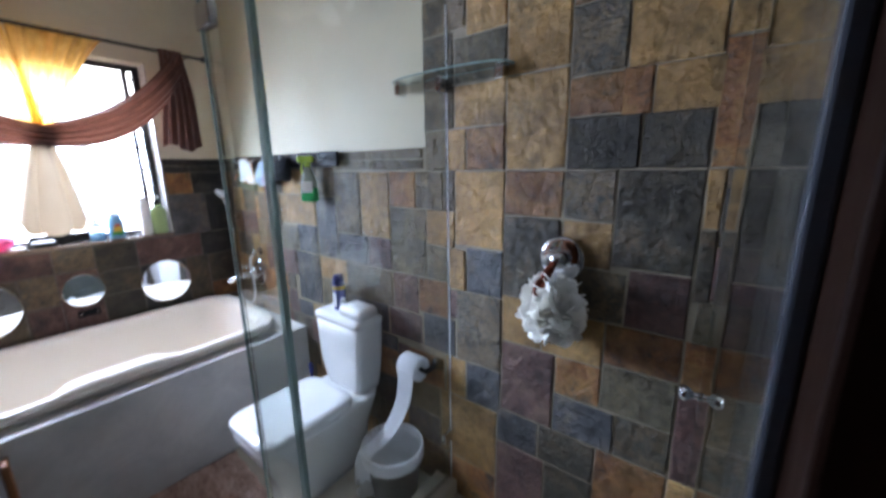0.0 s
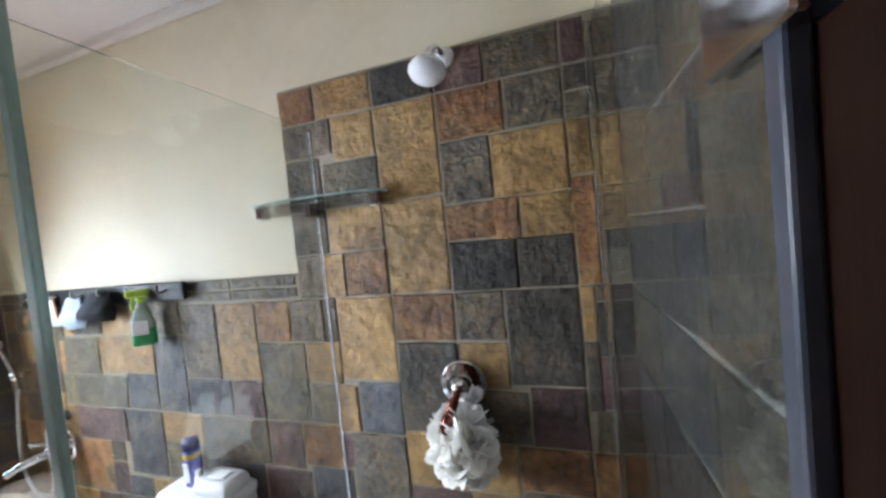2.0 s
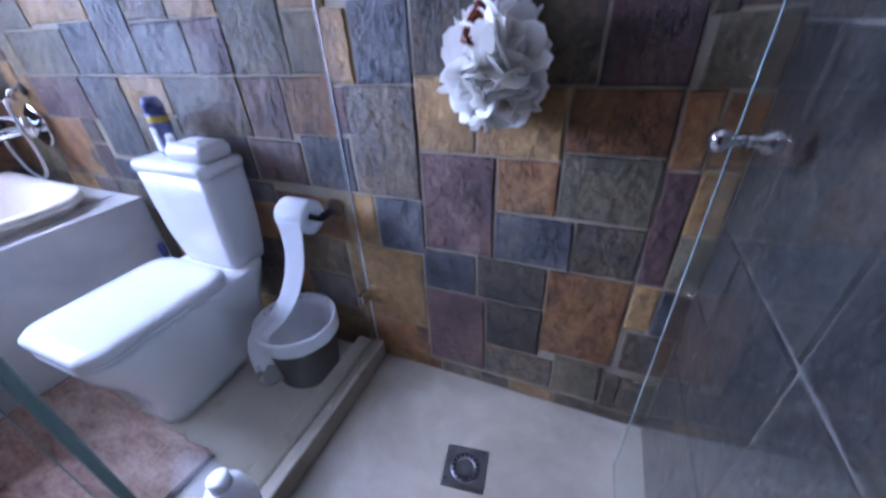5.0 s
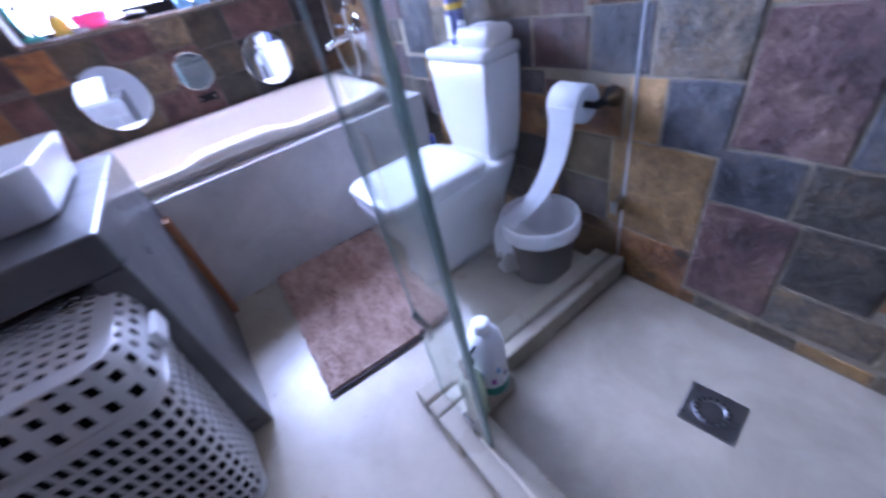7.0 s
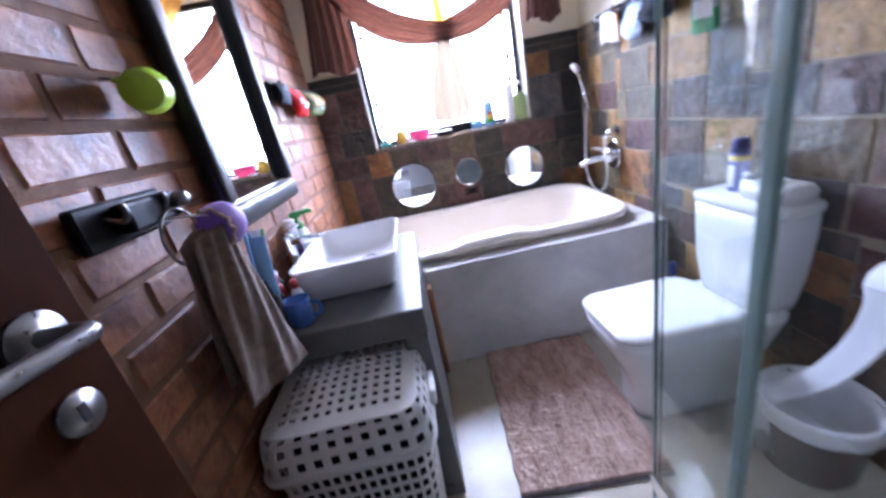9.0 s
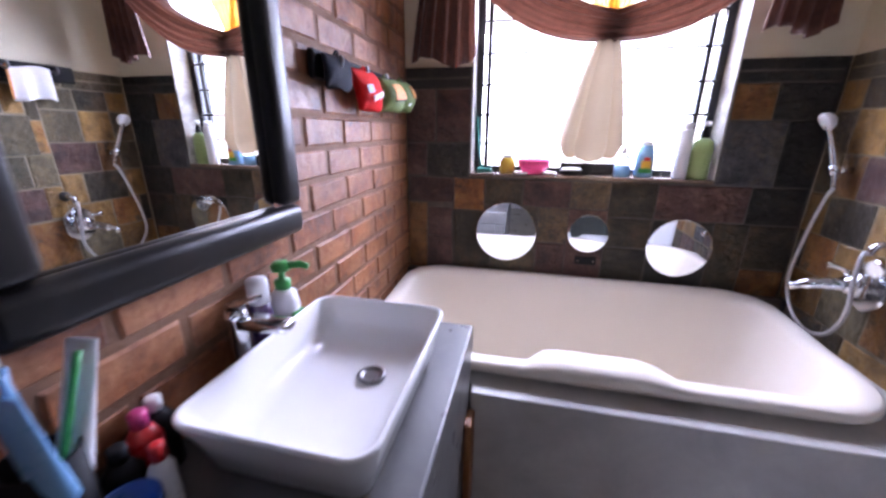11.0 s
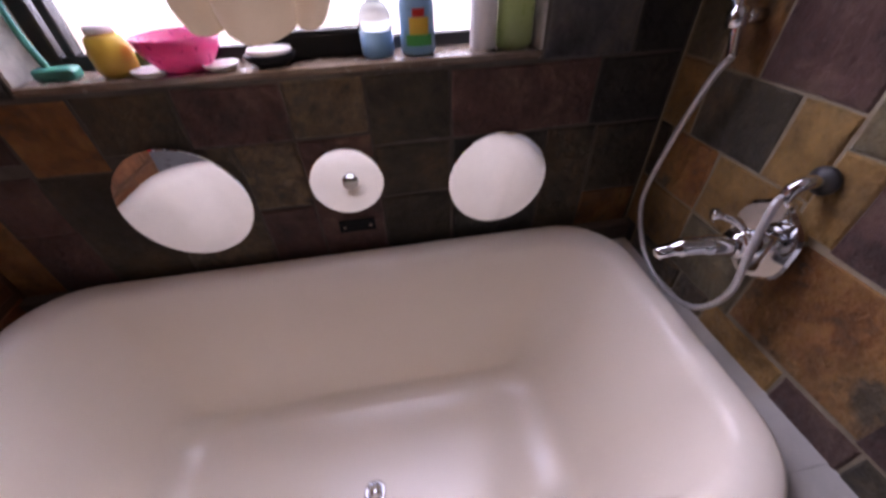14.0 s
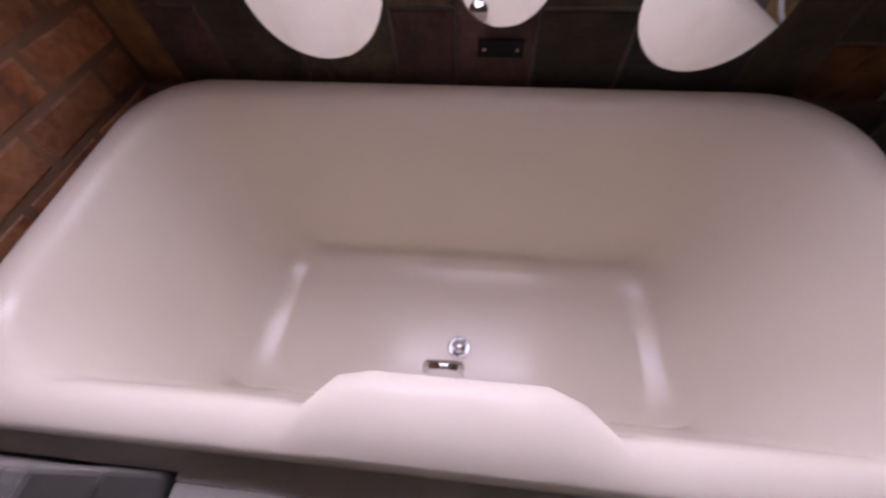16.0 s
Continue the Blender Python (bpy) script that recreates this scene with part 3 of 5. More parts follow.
part("gold_drape", sheet(gold(-1), 70, 24), gold_cloth, curtain, "translucent gold upper drape", True)
part("gold_drape", sheet(gold(1), 70, 24), gold_cloth, curtain, "translucent gold upper drape", True)


def tail(u, v):
    # gathered at the knot, three soft lobes tucked in at the hem
    wide = (0.032 + 0.086 * min(1.0, v * 1.12) ** 0.75) * (1 - 0.10 * max(0.0, (v - 0.9) / 0.1) ** 2)
    a = (u - 0.5) * math.pi
    lobe = abs(math.sin(u * math.pi * 3)) ** 0.7
    hem = 0.395 + 0.052 * math.cos(a) ** 0.6 * (0.75 + 0.25 * lobe)
    x = lerp(0.01, -0.014, v) + wide * math.sin(a)
    return (x, -0.028 - 0.03 * math.cos(a) * (0.5 + v) - 0.042 * lobe * (0.3 + 0.7 * v) + 0.02 * max(0.0, (v - 0.9) / 0.1), -0.52 - hem * v)


part("hanging_tail", sheet(tail, 84, 30), cream_cloth, curtain, "cream gathered tail hanging over the sill", True)
part("knot", loft([[(0.02 + r * math.cos(a) * 1.5, -0.03 + r * math.sin(a) + 0.004 * math.sin(5 * a), z) for a in [2 * math.pi * k / 24 for k in range(24)]] for r, z in ((0.02, -0.455), (0.034, -0.475), (0.038, -0.50), (0.034, -0.525), (0.02, -0.545))]), brown_cloth, curtain, smooth=True)

scarf = thing("curtain_scarf", "brown voile scarf draped as two swags over the rod", "curtain", -0.85, -0.115, 2.12)


def swag(x_end):
    def f(u, v):
        # u along the swag from rod to knot, v across its width
        x = lerp(x_end, 0.02, u)
        top = lerp(0.02, -0.44, u ** 0.75) - 0.055 * math.sin(u * math.pi)
        low = lerp(-0.14, -0.545, u ** 0.62) - 0.075 * math.sin(u * math.pi)
        z = lerp(top, low, v)
        return (x + 0.02 * math.sin(v * 3), -0.02 - 0.035 * math.sin(v * math.pi) + 0.013 * math.sin(v * 30 + u * 3) * (1 - 0.5 * u) * (0.4 + u), z)
    return f


def fall(x0, x1, z1):
    def f(u, v):
        x = lerp(lerp(x0, x1, 0.5), lerp(x0, x1, u), 0.55 + 0.45 * v)
        return (x + 0.01 * math.sin(v * 4), -0.005 + 0.02 * math.sin(u * 30) * (0.4 + 0.6 * v), 0.012 - (0.012 - z1) * v + 0.02 * math.sin(u * 7) * v)
    return f


part("swag", sheet(swag(0.62), 40, 40), brown_cloth, scarf, smooth=True)
part("swag", sheet(swag(-0.62), 40, 40), brown_cloth, scarf, smooth=True)
part("side_fall", sheet(fall(0.50, 0.70, -0.53), 50, 20), brown_cloth, scarf, smooth=True)
part("side_fall", sheet(fall(-0.74, -0.47, -0.59), 56, 20), brown_cloth, scarf, smooth=True)

# things on the sill
white_plastic = plain("white_plastic", (0.75, 0.75, 0.75), 0.3)
black_plastic = plain("black_plastic", (0.008, 0.008, 0.0088), 0.55, spec=0.14)
lime_plastic = plain("lime_plastic", (0.35, 0.52, 0.03), 0.3)
pale_green = plain("pale_green_plastic", (0.30, 0.42, 0.16), 0.3)
pink_plastic = plain("pink_plastic", (0.78, 0.08, 0.26), 0.3, trans=0.35)
yellow_plastic = plain("yellow_plastic", (0.62, 0.40, 0.05), 0.35)
blue_plastic = plain("blue_plastic", (0.05, 0.16, 0.48), 0.3)
sky_plastic = plain("sky_blue_plastic", (0.16, 0.38, 0.60), 0.3)
teal_plastic = plain("teal_plastic", (0.01, 0.22, 0.17), 0.35)
green_plastic = plain("green_plastic", (0.01, 0.28, 0.06), 0.3)
red_plastic = plain("red_plastic", (0.48, 0.02, 0.02), 0.3)
navy_plastic = plain("navy_plastic", (0.012, 0.02, 0.13), 0.3)
purple_net = plain("purple_nylon", (0.42, 0.27, 0.62), 0.6)
SZ = WZ0 + 0.004


def turned(name, label, category, x, y, z, parts, group="", sq=1.0, rz=0):
    """A bottle or jar: turned parts (name, profile, material, label)."""
    ob = thing(name, label, category, x, y, z, rz, group)
    for pn, prof, mat, lab in parts:
        part(pn, loft([ring(0, 0, r, h, 24, sq) for r, h in prof]), mat, ob, lab, True)
    return ob


G = "bottles on the window sill"
turned("jar", "small yellow plastic jar on the window sill", "jar", -1.19, 0.045, SZ, [("body", [(0.026, 0), (0.034, 0.008), (0.036, 0.04), (0.031, 0.065), (0.022, 0.072)], yellow_plastic, ""), ("lid", [(0.024, 0.0725), (0.024, 0.083), (0.018, 0.086)], white_plastic, "white lid")], G)
turned("bowl", "translucent pink plastic bowl on the sill", "bowl", -1.07, 0.052, SZ, [("shell", [(0.034, 0), (0.046, 0.004), (0.068, 0.034), (0.078, 0.064), (0.076, 0.064), (0.065, 0.034), (0.042, 0.008), (0.02, 0.007)], pink_plastic, "")])
turned("soap_dish", "small round white soap dish", "soap dish", -1.0, 0.03, SZ, [("dish", [(0.022, 0), (0.03, 0.006), (0.034, 0.012), (0.028, 0.011), (0.02, 0.006)], white_plastic, "")])
turned("saucer", "round black dish with a white lid", "dish", -0.905, 0.04, SZ, [("dish", [(0.03, 0), (0.046, 0.012), (0.05, 0.022), (0.045, 0.024)], black_plastic, ""), ("lid", [(0.044, 0.0245), (0.042, 0.031), (0.02, 0.034)], white_plastic, "white lid")])
turned("tumbler", "pale blue translucent plastic bottle", "bottle", -0.69, 0.055, SZ, [("liquid", [(0.03, 0), (0.034, 0.006), (0.034, 0.048)], sky_plastic, "blue liquid"), ("body", [(0.034, 0.0483), (0.034, 0.075), (0.024, 0.094), (0.012, 0.1)], plain("clear_plastic", (0.72, 0.80, 0.82), 0.12, trans=0.6), ""), ("cap", [(0.013, 0.1005), (0.013, 0.122), (0.009, 0.125)], white_plastic, "")], G)
bot = turned("shampoo_bottle", "blue shampoo bottle with a printed label", "bottle", -0.605, 0.05, SZ, [("body", [(0.03, 0), (0.036, 0.006), (0.036, 0.085), (0.031, 0.12), (0.024, 0.133)], sky_plastic, ""), ("cap", [(0.024, 0.1335), (0.023, 0.15), (0.016, 0.153)], white_plastic, "")], G)
for w, h, dz, mat in ((0.020, 0.030, 0.055, yellow_plastic), (0.028, 0.02, 0.03, green_plastic), (0.012, 0.014, 0.078, red_plastic)):
    part("label_patch", sheet(lambda u, v, w=w, h=h, dz=dz: (0.0366 * math.sin((u - 0.5) * w / 0.018), -0.0366 * math.cos((u - 0.5) * w / 0.018), dz + (v - 0.5) * h), 8, 2, 0.0006), mat, bot)
turned("lotion_tube", "tall slim white lotion bottle", "bottle", -0.465, 0.045, SZ, [("body", [(0.024, 0), (0.028, 0.006), (0.028, 0.19), (0.024, 0.20)], white_plastic, ""), ("cap", [(0.02, 0.2005), (0.02, 0.225), (0.014, 0.228)], white_plastic, "")], G)
turned("lotion_bottle", "pale green lotion bottle with a black cap", "bottle", -0.395, 0.045, SZ, [("body", [(0.035, 0), (0.04, 0.006), (0.04, 0.125), (0.036, 0.15), (0.02, 0.166)], pale_green, ""), ("cap", [(0.016, 0.1665), (0.016, 0.195), (0.007, 0.198), (0.007, 0.212)], black_plastic, "black pump collar"), ("pump_head", [(0.012, 0.2125), (0.018, 0.218), (0.016, 0.228), (0.006, 0.232)], white_plastic, "white pump head"), ("label_dot", [(0.0405, 0.10), (0.0412, 0.102), (0.0412, 0.115), (0.0405, 0.117)], pale_green, "")], G, 0.7)
holder_b = thing("sill_box", "low black plastic box behind the dish on the sill", "box", -0.83, 0.082, SZ)
part("box_body", box(-0.12, 0.11, -0.018, 0.018, 0.0, 0.045, 0.004, 2), black_plastic, holder_b)
part("box_lid", box(-0.122, 0.112, -0.020, 0.020, 0.0455, 0.052, 0.003, 1), black_plastic, holder_b)
turned("soap_dish", "second small white soap dish by the yellow jar", "soap dish", -1.125, 0.02, SZ, [("dish", [(0.022, 0), (0.03, 0.006), (0.034, 0.012), (0.028, 0.011), (0.02, 0.006)], white_plastic, "")])
brush = thing("scrub_brush", "teal plastic long-handled brush leaning in the reveal", "brush", -1.335, 0.04, SZ)
part("handle", tube(smooth_line([(0.03, 0, 0.012), (0.012, 0.01, 0.08), (0.0, 0.03, 0.17), (-0.004, 0.04, 0.25)]), 0.006, 8), teal_plastic, brush, smooth=True)
part("head", box(0.005, 0.075, -0.018, 0.018, 0.0, 0.022, 0.006), teal_plastic, brush)

# ---- round mirrors and plate behind the bath ----
for x, z, r in ((-1.176, 0.806, 0.142), (-0.805, 0.822, 0.088), (-0.426, 0.781, 0.130)):
    m = thing("round_mirror", "frameless round mirror glued to slate tiles", "mirror", x, -0.008, z, group="round mirrors behind the bath")
    bm = lathe([(r - 0.002, 0), (r, 0.0015), (r, 0.004), (r - 0.0025, 0.0055)], 64)
    part("mirror_glass", bm, mirror_mat, m, at=pose(0, 0, 0, 90))
plate = thing("access_plate", "small black plastic plate with two screws", "plate", -0.803, -0.007, 0.693)
part("plate", box(-0.047, 0.047, -0.006, 0, -0.019, 0.019, 0.002, 1), black_plastic, plate)
for x in (-0.034, 0.034):
    part("screw", lathe([(0.0045, 0), (0.0045, 0.0015), (0.0, 0.002)], 12, (True, False)), chrome, plate, smooth=True, at=pose(x, -0.006, -0.002, 90))

# ---- framed mirror on the brick wall ----
fm = thing("framed_mirror", "tall mirror in a wide dark wooden frame", "mirror", W + 0.012, -1.238, 1.03)
MW, MHT, FR = 0.56, 0.92, 0.068
rect = ((-MW / 2, MW / 2, 0, FR), (-MW / 2, MW / 2, MHT - FR, MHT), (-MW / 2, -MW / 2 + FR, FR + 0.0005, MHT - FR - 0.0005), (MW / 2 - FR, MW / 2, FR + 0.0005, MHT - FR - 0.0005))
for y0, y1, z0, z1 in rect:
    part("frame_rail", box(0, 0.045, y0, y1, z0, z1, 0.02, 4), dark_wood, fm, smooth=True)
part("mirror_glass", box(0.004, 0.012, -MW / 2 + FR - 0.003, MW / 2 - FR + 0.003, FR - 0.003, MHT - FR + 0.003), mirror_mat, fm)


# ---- rails with hooks ----
def hook_rail(label, x, y, z, length, facing, hooks):
    ob = thing("hook_rail", label, "hook rail", x, y, z, facing)
    part("board", box(-length / 2, length / 2, -0.018, 0, -0.035, 0.035, 0.004, 1), black_plastic, ob)
    for k in range(hooks):
        hx = -length / 2 + (k + 0.5) * length / hooks
        part("hook", tube(smooth_line([(hx, -0.018, 0.008), (hx, -0.045, 0.0), (hx, -0.055, 0.012), (hx, -0.052, 0.028)], 4), 0.005, 8), steel, ob, smooth=True)
    return ob


hook_rail("black wooden hook rail on the brick wall by the bath", W + 0.008, -0.48, 1.425, 0.66, 90, 4)
short_rail = hook_rail("short black hook rail beside the mirror", W + 0.008, -1.79, 1.15, 0.20, 90, 2)
part("clip_block", box(-0.04, 0.09, -0.05, -0.019, -0.022, 0.026, 0.006, 2), black_plastic, short_rail, "glossy black clip on the board")
part("clip_end", lathe([(0.012, 0), (0.014, 0.003), (0.014, 0.02), (0.01, 0.024)], 16), steel, short_rail, smooth=True, at=pose(0.082, -0.05, 0.008, 90))
hook_rail("long black hook rail on the slate wall", -0.009, -0.76, 1.50, 1.04, -90, 6)


def pouch(name, label, category, x, y, z, rz, w, h, d, mat, band=None, top=0.6):
    """A soft hanging bag: gathered at the top, full below."""
    ob = thing(name, label, category, x, y, z, rz)
    loops = []
    for s in (0.0, 0.15, 0.35, 0.6, 0.8, 0.93, 1.0):
        full = (top + (1 - top) * math.sin(min(1, s * 1.5) * math.pi / 2)) * (1 if s < 0.9 else 0.75)
        dd = d * (0.25 + 0.75 * math.sin(min(1.0, s * 1.25) * math.pi / 2)) * (1 if s < 0.9 else 0.6)
        loops.append([(w / 2 * full * math.cos(a) + 0.004 * math.sin(3 * a + 9 * s), -dd / 2 + dd / 2 * math.sin(a) + 0.003 * math.sin(7 * a + 5 * s), -h * s - 0.008 * math.sin(2 * a) * s) for a in [2 * math.pi * k / 28 for k in range(28)]])
    part("bag", loft(loops), mat, ob, smooth=True)
    part("strap", tube(smooth_line([(-w * 0.12, -0.01, 0.0), (0, -0.012, 0.012), (w * 0.12, -0.01, 0.0)], 5), 0.004, 6), mat, ob, smooth=True)
    for dz, hh, bw, m2 in band or ():
        part("band", sheet(lambda u, v: ((u - 0.5) * w * bw, -d - 0.0015 + 0.03 * d * math.cos((u - 0.5) * 3), -h * dz - hh * v - 0.012 * math.sin(u * math.pi)), 12, 2, 0.0015), m2, ob)
    return ob


red_cloth = surface("red_cloth", [(0.42, 0.008, 0.006), (0.58, 0.014, 0.010)], 20, (0.7, 0.9), 0.2, 150, spec=0.1)
green_cloth = surface("olive_green_cloth", [(0.06, 0.10, 0.015), (0.12, 0.17, 0.03)], 20, (0.6, 0.8), 0.2, 150)
orange_cloth = surface("orange_cloth", [(0.55, 0.17, 0.03), (0.68, 0.26, 0.06)], 20, (0.6, 0.8), 0.2, 150)
dark_cloth = surface("dark_navy_cloth", [(0.004, 0.005, 0.008), (0.012, 0.014, 0.021)], 20, (0.7, 0.9), 0.2, 150, spec=0.12)
blue_cloth = surface("pale_blue_cloth", [(0.18, 0.28, 0.42), (0.50, 0.58, 0.66)], 40, (0.6, 0.8), 0.2, 150)
white_cloth = surface("white_cloth", [(0.68, 0.66, 0.64), (0.78, 0.77, 0.76)], 20, (0.6, 0.8), 0.2, 150)
towel_cloth = surface("brown_terry", [(0.075, 0.042, 0.022), (0.155, 0.093, 0.052), (0.215, 0.135, 0.078)], 60, (0.85, 0.95), 0.9, 380, sheen=0.3)


def hung_pouch(name, label, category, y, z, w, h, d, left, right, mat, patches=()):
    """A folded cloth pouch: slanted sides (shares of w at top and hem), a full front, patches sewn on it."""
    ob = thing(name, label, category, W + 0.03, y, z, 90)

    def section(s):
        return w * (left[0] + (left[1] - left[0]) * s), w * (right[0] + (right[1] - right[0]) * s), d * (0.3 + 0.7 * math.sin(math.pi * min(1.0, 0.12 + 0.72 * s)))
    loops = []
    for s, k in ((0.0, 0.86), (0.04, 0.96), (0.2, 1), (0.45, 1), (0.7, 1), (0.9, 0.97), (0.97, 0.9), (1.0, 0.78)):
        x0, x1, dd = section(s)
        cx, hx = (x0 + x1) / 2, (x1 - x0) / 2 * k
        loops.append([(cx + hx * math.copysign(abs(math.cos(a)) ** 0.7, math.cos(a)), -dd / 2 + dd / 2 * k * math.copysign(abs(math.sin(a)) ** 0.7, math.sin(a)) + 0.002 * math.sin(5 * a + 8 * s), -h * s - 0.004 * math.sin(2 * a + 3 * s)) for a in [2 * math.pi * q / 32 for q in range(32)]])
    part("bag", loft(loops), mat, ob, smooth=True)
    for nm, u0, u1, s0, s1, slope, m2 in patches:
        def skin(u, v):
            s = s0 + (s1 - s0) * v + slope * (u - 0.5)
            x0, x1, dd = section(min(1.0, max(0.0, s)))
            q = u0 + (u1 - u0) * u
            return (x0 + (x1 - x0) * q, -dd / 2 - dd / 2 * (1 - abs(2 * q - 1) ** 2.8) ** 0.36 - 0.004, -h * s)
        part(nm, sheet(skin, 14, 6, 0.002), m2, ob)
    part("strap", tube(smooth_line([(-w * 0.12, -0.01, -0.004), (0, -0.014, 0.014), (w * 0.12, -0.01, -0.004)], 5), 0.004, 6), mat, ob, smooth=True)
    return ob


hung_pouch("black_bag", "black cloth bag hung flat on the rail", "bag", -0.720, 1.452, 0.14, 0.08, 0.035, (-0.5, -0.46), (0.5, 0.46), dark_cloth)
hung_pouch("red_bag", "red cloth pouch with a white slanted band", "bag", -0.548, 1.438, 0.20, 0.112, 0.055, (-0.56, -0.20), (0.36, 0.48), red_cloth, (("white_band", 0.30, 0.96, 0.52, 0.66, -0.22, white_cloth), ("dark_line", 0.45, 0.96, 0.585, 0.605, -0.2, dark_cloth), ("grey_patch", 0.12, 0.34, 0.36, 0.56, -0.06, blue_cloth)))
hung_pouch("green_bag", "olive green pouch with an orange front flap", "bag", -0.375, 1.436, 0.19, 0.105, 0.08, (-0.46, -0.38), (0.42, 0.46), green_cloth, (("orange_flap", 0.18, 0.84, 0.14, 0.62, -0.10, orange_cloth), ("dark_edge", 0.18, 0.84, 0.62, 0.66, -0.10, dark_cloth), ("dark_line", 0.48, 0.53, 0.14, 0.62, 0.0, dark_cloth)))
hung_pouch("green_bag", "smaller green pouch with an orange flap beside it", "bag", -0.215, 1.446, 0.15, 0.11, 0.075, (-0.48, -0.40), (0.44, 0.40), green_cloth, (("orange_flap", 0.45, 1.0, 0.10, 0.5, -0.05, orange_cloth), ("white_button", 0.2, 0.28, 0.72, 0.82, 0.0, white_cloth)))
pouch("dark_cap", "dark navy cloth cap hung on the rail", "cap", -0.03, -0.83, 1.515, -90, 0.20, 0.115, 0.08, dark_cloth)
pouch("washcloth", "pale blue patterned washcloth on a hook", "cloth", -0.03, -0.64, 1.50, -90, 0.15, 0.13, 0.05, blue_cloth)
fl = thing("flannel", "white face cloth with an orange edge", "cloth", -0.03, -0.42, 1.515, -90)
part("cloth", sheet(lambda u, v: ((u - 0.5) * 0.15, -0.012 - 0.012 * math.sin(u * 11) * v, -0.135 * v + 0.008 * math.sin(u * 5)), 24, 10, 0.003), white_cloth, fl, smooth=True)
part("edging", sheet(lambda u, v: (0.072 + 0.008 * v, -0.016 - 0.012 * math.sin(11) * u, -0.135 * u), 10, 1, 0.004), orange_cloth, fl)

spray = thing("spray_bottle", "clear green trigger spray bottle hung on the rail", "spray bottle", -0.05, -1.075, 1.295, -60)
part("liquid", loft([round_rect(0, 0, hx, hy, r, z, 5) for hx, hy, r, z in ((0.036, 0.02, 0.015, 0), (0.041, 0.024, 0.017, 0.006), (0.040, 0.024, 0.017, 0.068))]), plain("green_liquid", (0.02, 0.45, 0.16), 0.12, trans=0.4), spray, "green cleaning liquid", True)
part("body", loft([round_rect(0, 0, hx, hy, r, z, 5) for hx, hy, r, z in ((0.040, 0.024, 0.017, 0.0683), (0.039, 0.0235, 0.017, 0.09), (0.028, 0.02, 0.015, 0.13), (0.015, 0.015, 0.012, 0.158), (0.0135, 0.0135, 0.012, 0.17))]), plain("pale_clear_plastic", (0.55, 0.66, 0.58), 0.12, trans=0.5), spray, "clear plastic upper body", True)
part("label_patch", box(-0.028, 0.028, -0.0262, -0.0240, 0.045, 0.10, 0.001, 1), white_plastic, spray)
part("collar", lathe([(0.016, 0.171), (0.016, 0.188), (0.012, 0.190)], 18), lime_plastic, spray, smooth=True)
part("trigger_head", box(-0.05, 0.03, -0.013, 0.013, 0.191, 0.222, 0.008, 2), lime_plastic, spray, "lime green trigger head")
part("trigger", tube(smooth_line([(-0.025, 0, 0.192), (-0.034, 0, 0.165), (-0.03, 0, 0.14)], 4), 0.006, 8), lime_plastic, spray, smooth=True)

# ---- hand towel, cup and sponge on the brick wall ----
ring_t = thing("towel_ring", "thin wire towel ring on the hook rail", "towel ring", W + 0.06, -1.735, 1.12)
part("ring", tube([(0.0, 0.055 * math.cos(a), -0.03 + 0.055 * math.sin(a)) for a in [2 * math.pi * k / 24 for k in range(25)]], 0.003, 8), steel, ring_t, smooth=True)
tw = thing("hand_towel", "brown terry hand towel hanging from a ring", "towel", W + 0.075, -1.715, 1.075)


def towel(u, v):
    wide = 0.078 + 0.066 * v
    bulge = 0.055 * math.cos((u - 0.5) * math.pi) * (0.7 + 0.3 * v)
    return (0.01 + bulge + (0.004 * math.sin(u * 17 + 1) + 0.009 * math.sin(u * 8 + 2)) * (0.35 + v) + 0.003 * math.sin(u * 31 + v * 9), (u - 0.5) * 2 * wide * (0.8 + 0.2 * v) + 0.035 * v, -0.355 * v - 0.05 * v * (u - 0.5) + 0.02 * math.sin(u * math.pi) * (1 - v))


part("terry", sheet(towel, 60, 40, 0.006), towel_cloth, tw, smooth=True)
part("terry_back", sheet(lambda u, v: (towel(u, v * 0.85)[0] * 0.25 - 0.012, towel(u, v)[1] * 0.9, towel(u, v * 0.85)[2]), 40, 20, 0.006), towel_cloth, tw, smooth=True)
cup = thing("cup", "lime green plastic cup hung by its handle", "cup", W + 0.085, -1.665, 1.345)
bm = lathe([(0.030, 0), (0.033, 0.004), (0.040, 0.085), (0.042, 0.09), (0.038, 0.088), (0.031, 0.008), (0.01, 0.006)], 28)
part("cup_body", bm, lime_plastic, cup, smooth=True, at=pose(0, -0.045, 0, -82, 0, 25))
part("cup_handle", tube(smooth_line([(-0.03, -0.02, 0.02), (-0.055, -0.015, 0.03), (-0.06, 0.015, 0.03), (-0.035, 0.025, 0.02)], 5), 0.005, 8), lime_plastic, cup, smooth=True)
part("nail", tube([(-0.09, 0.0, 0.04), (-0.05, 0.0, 0.034)], 0.003, 6), steel, cup)


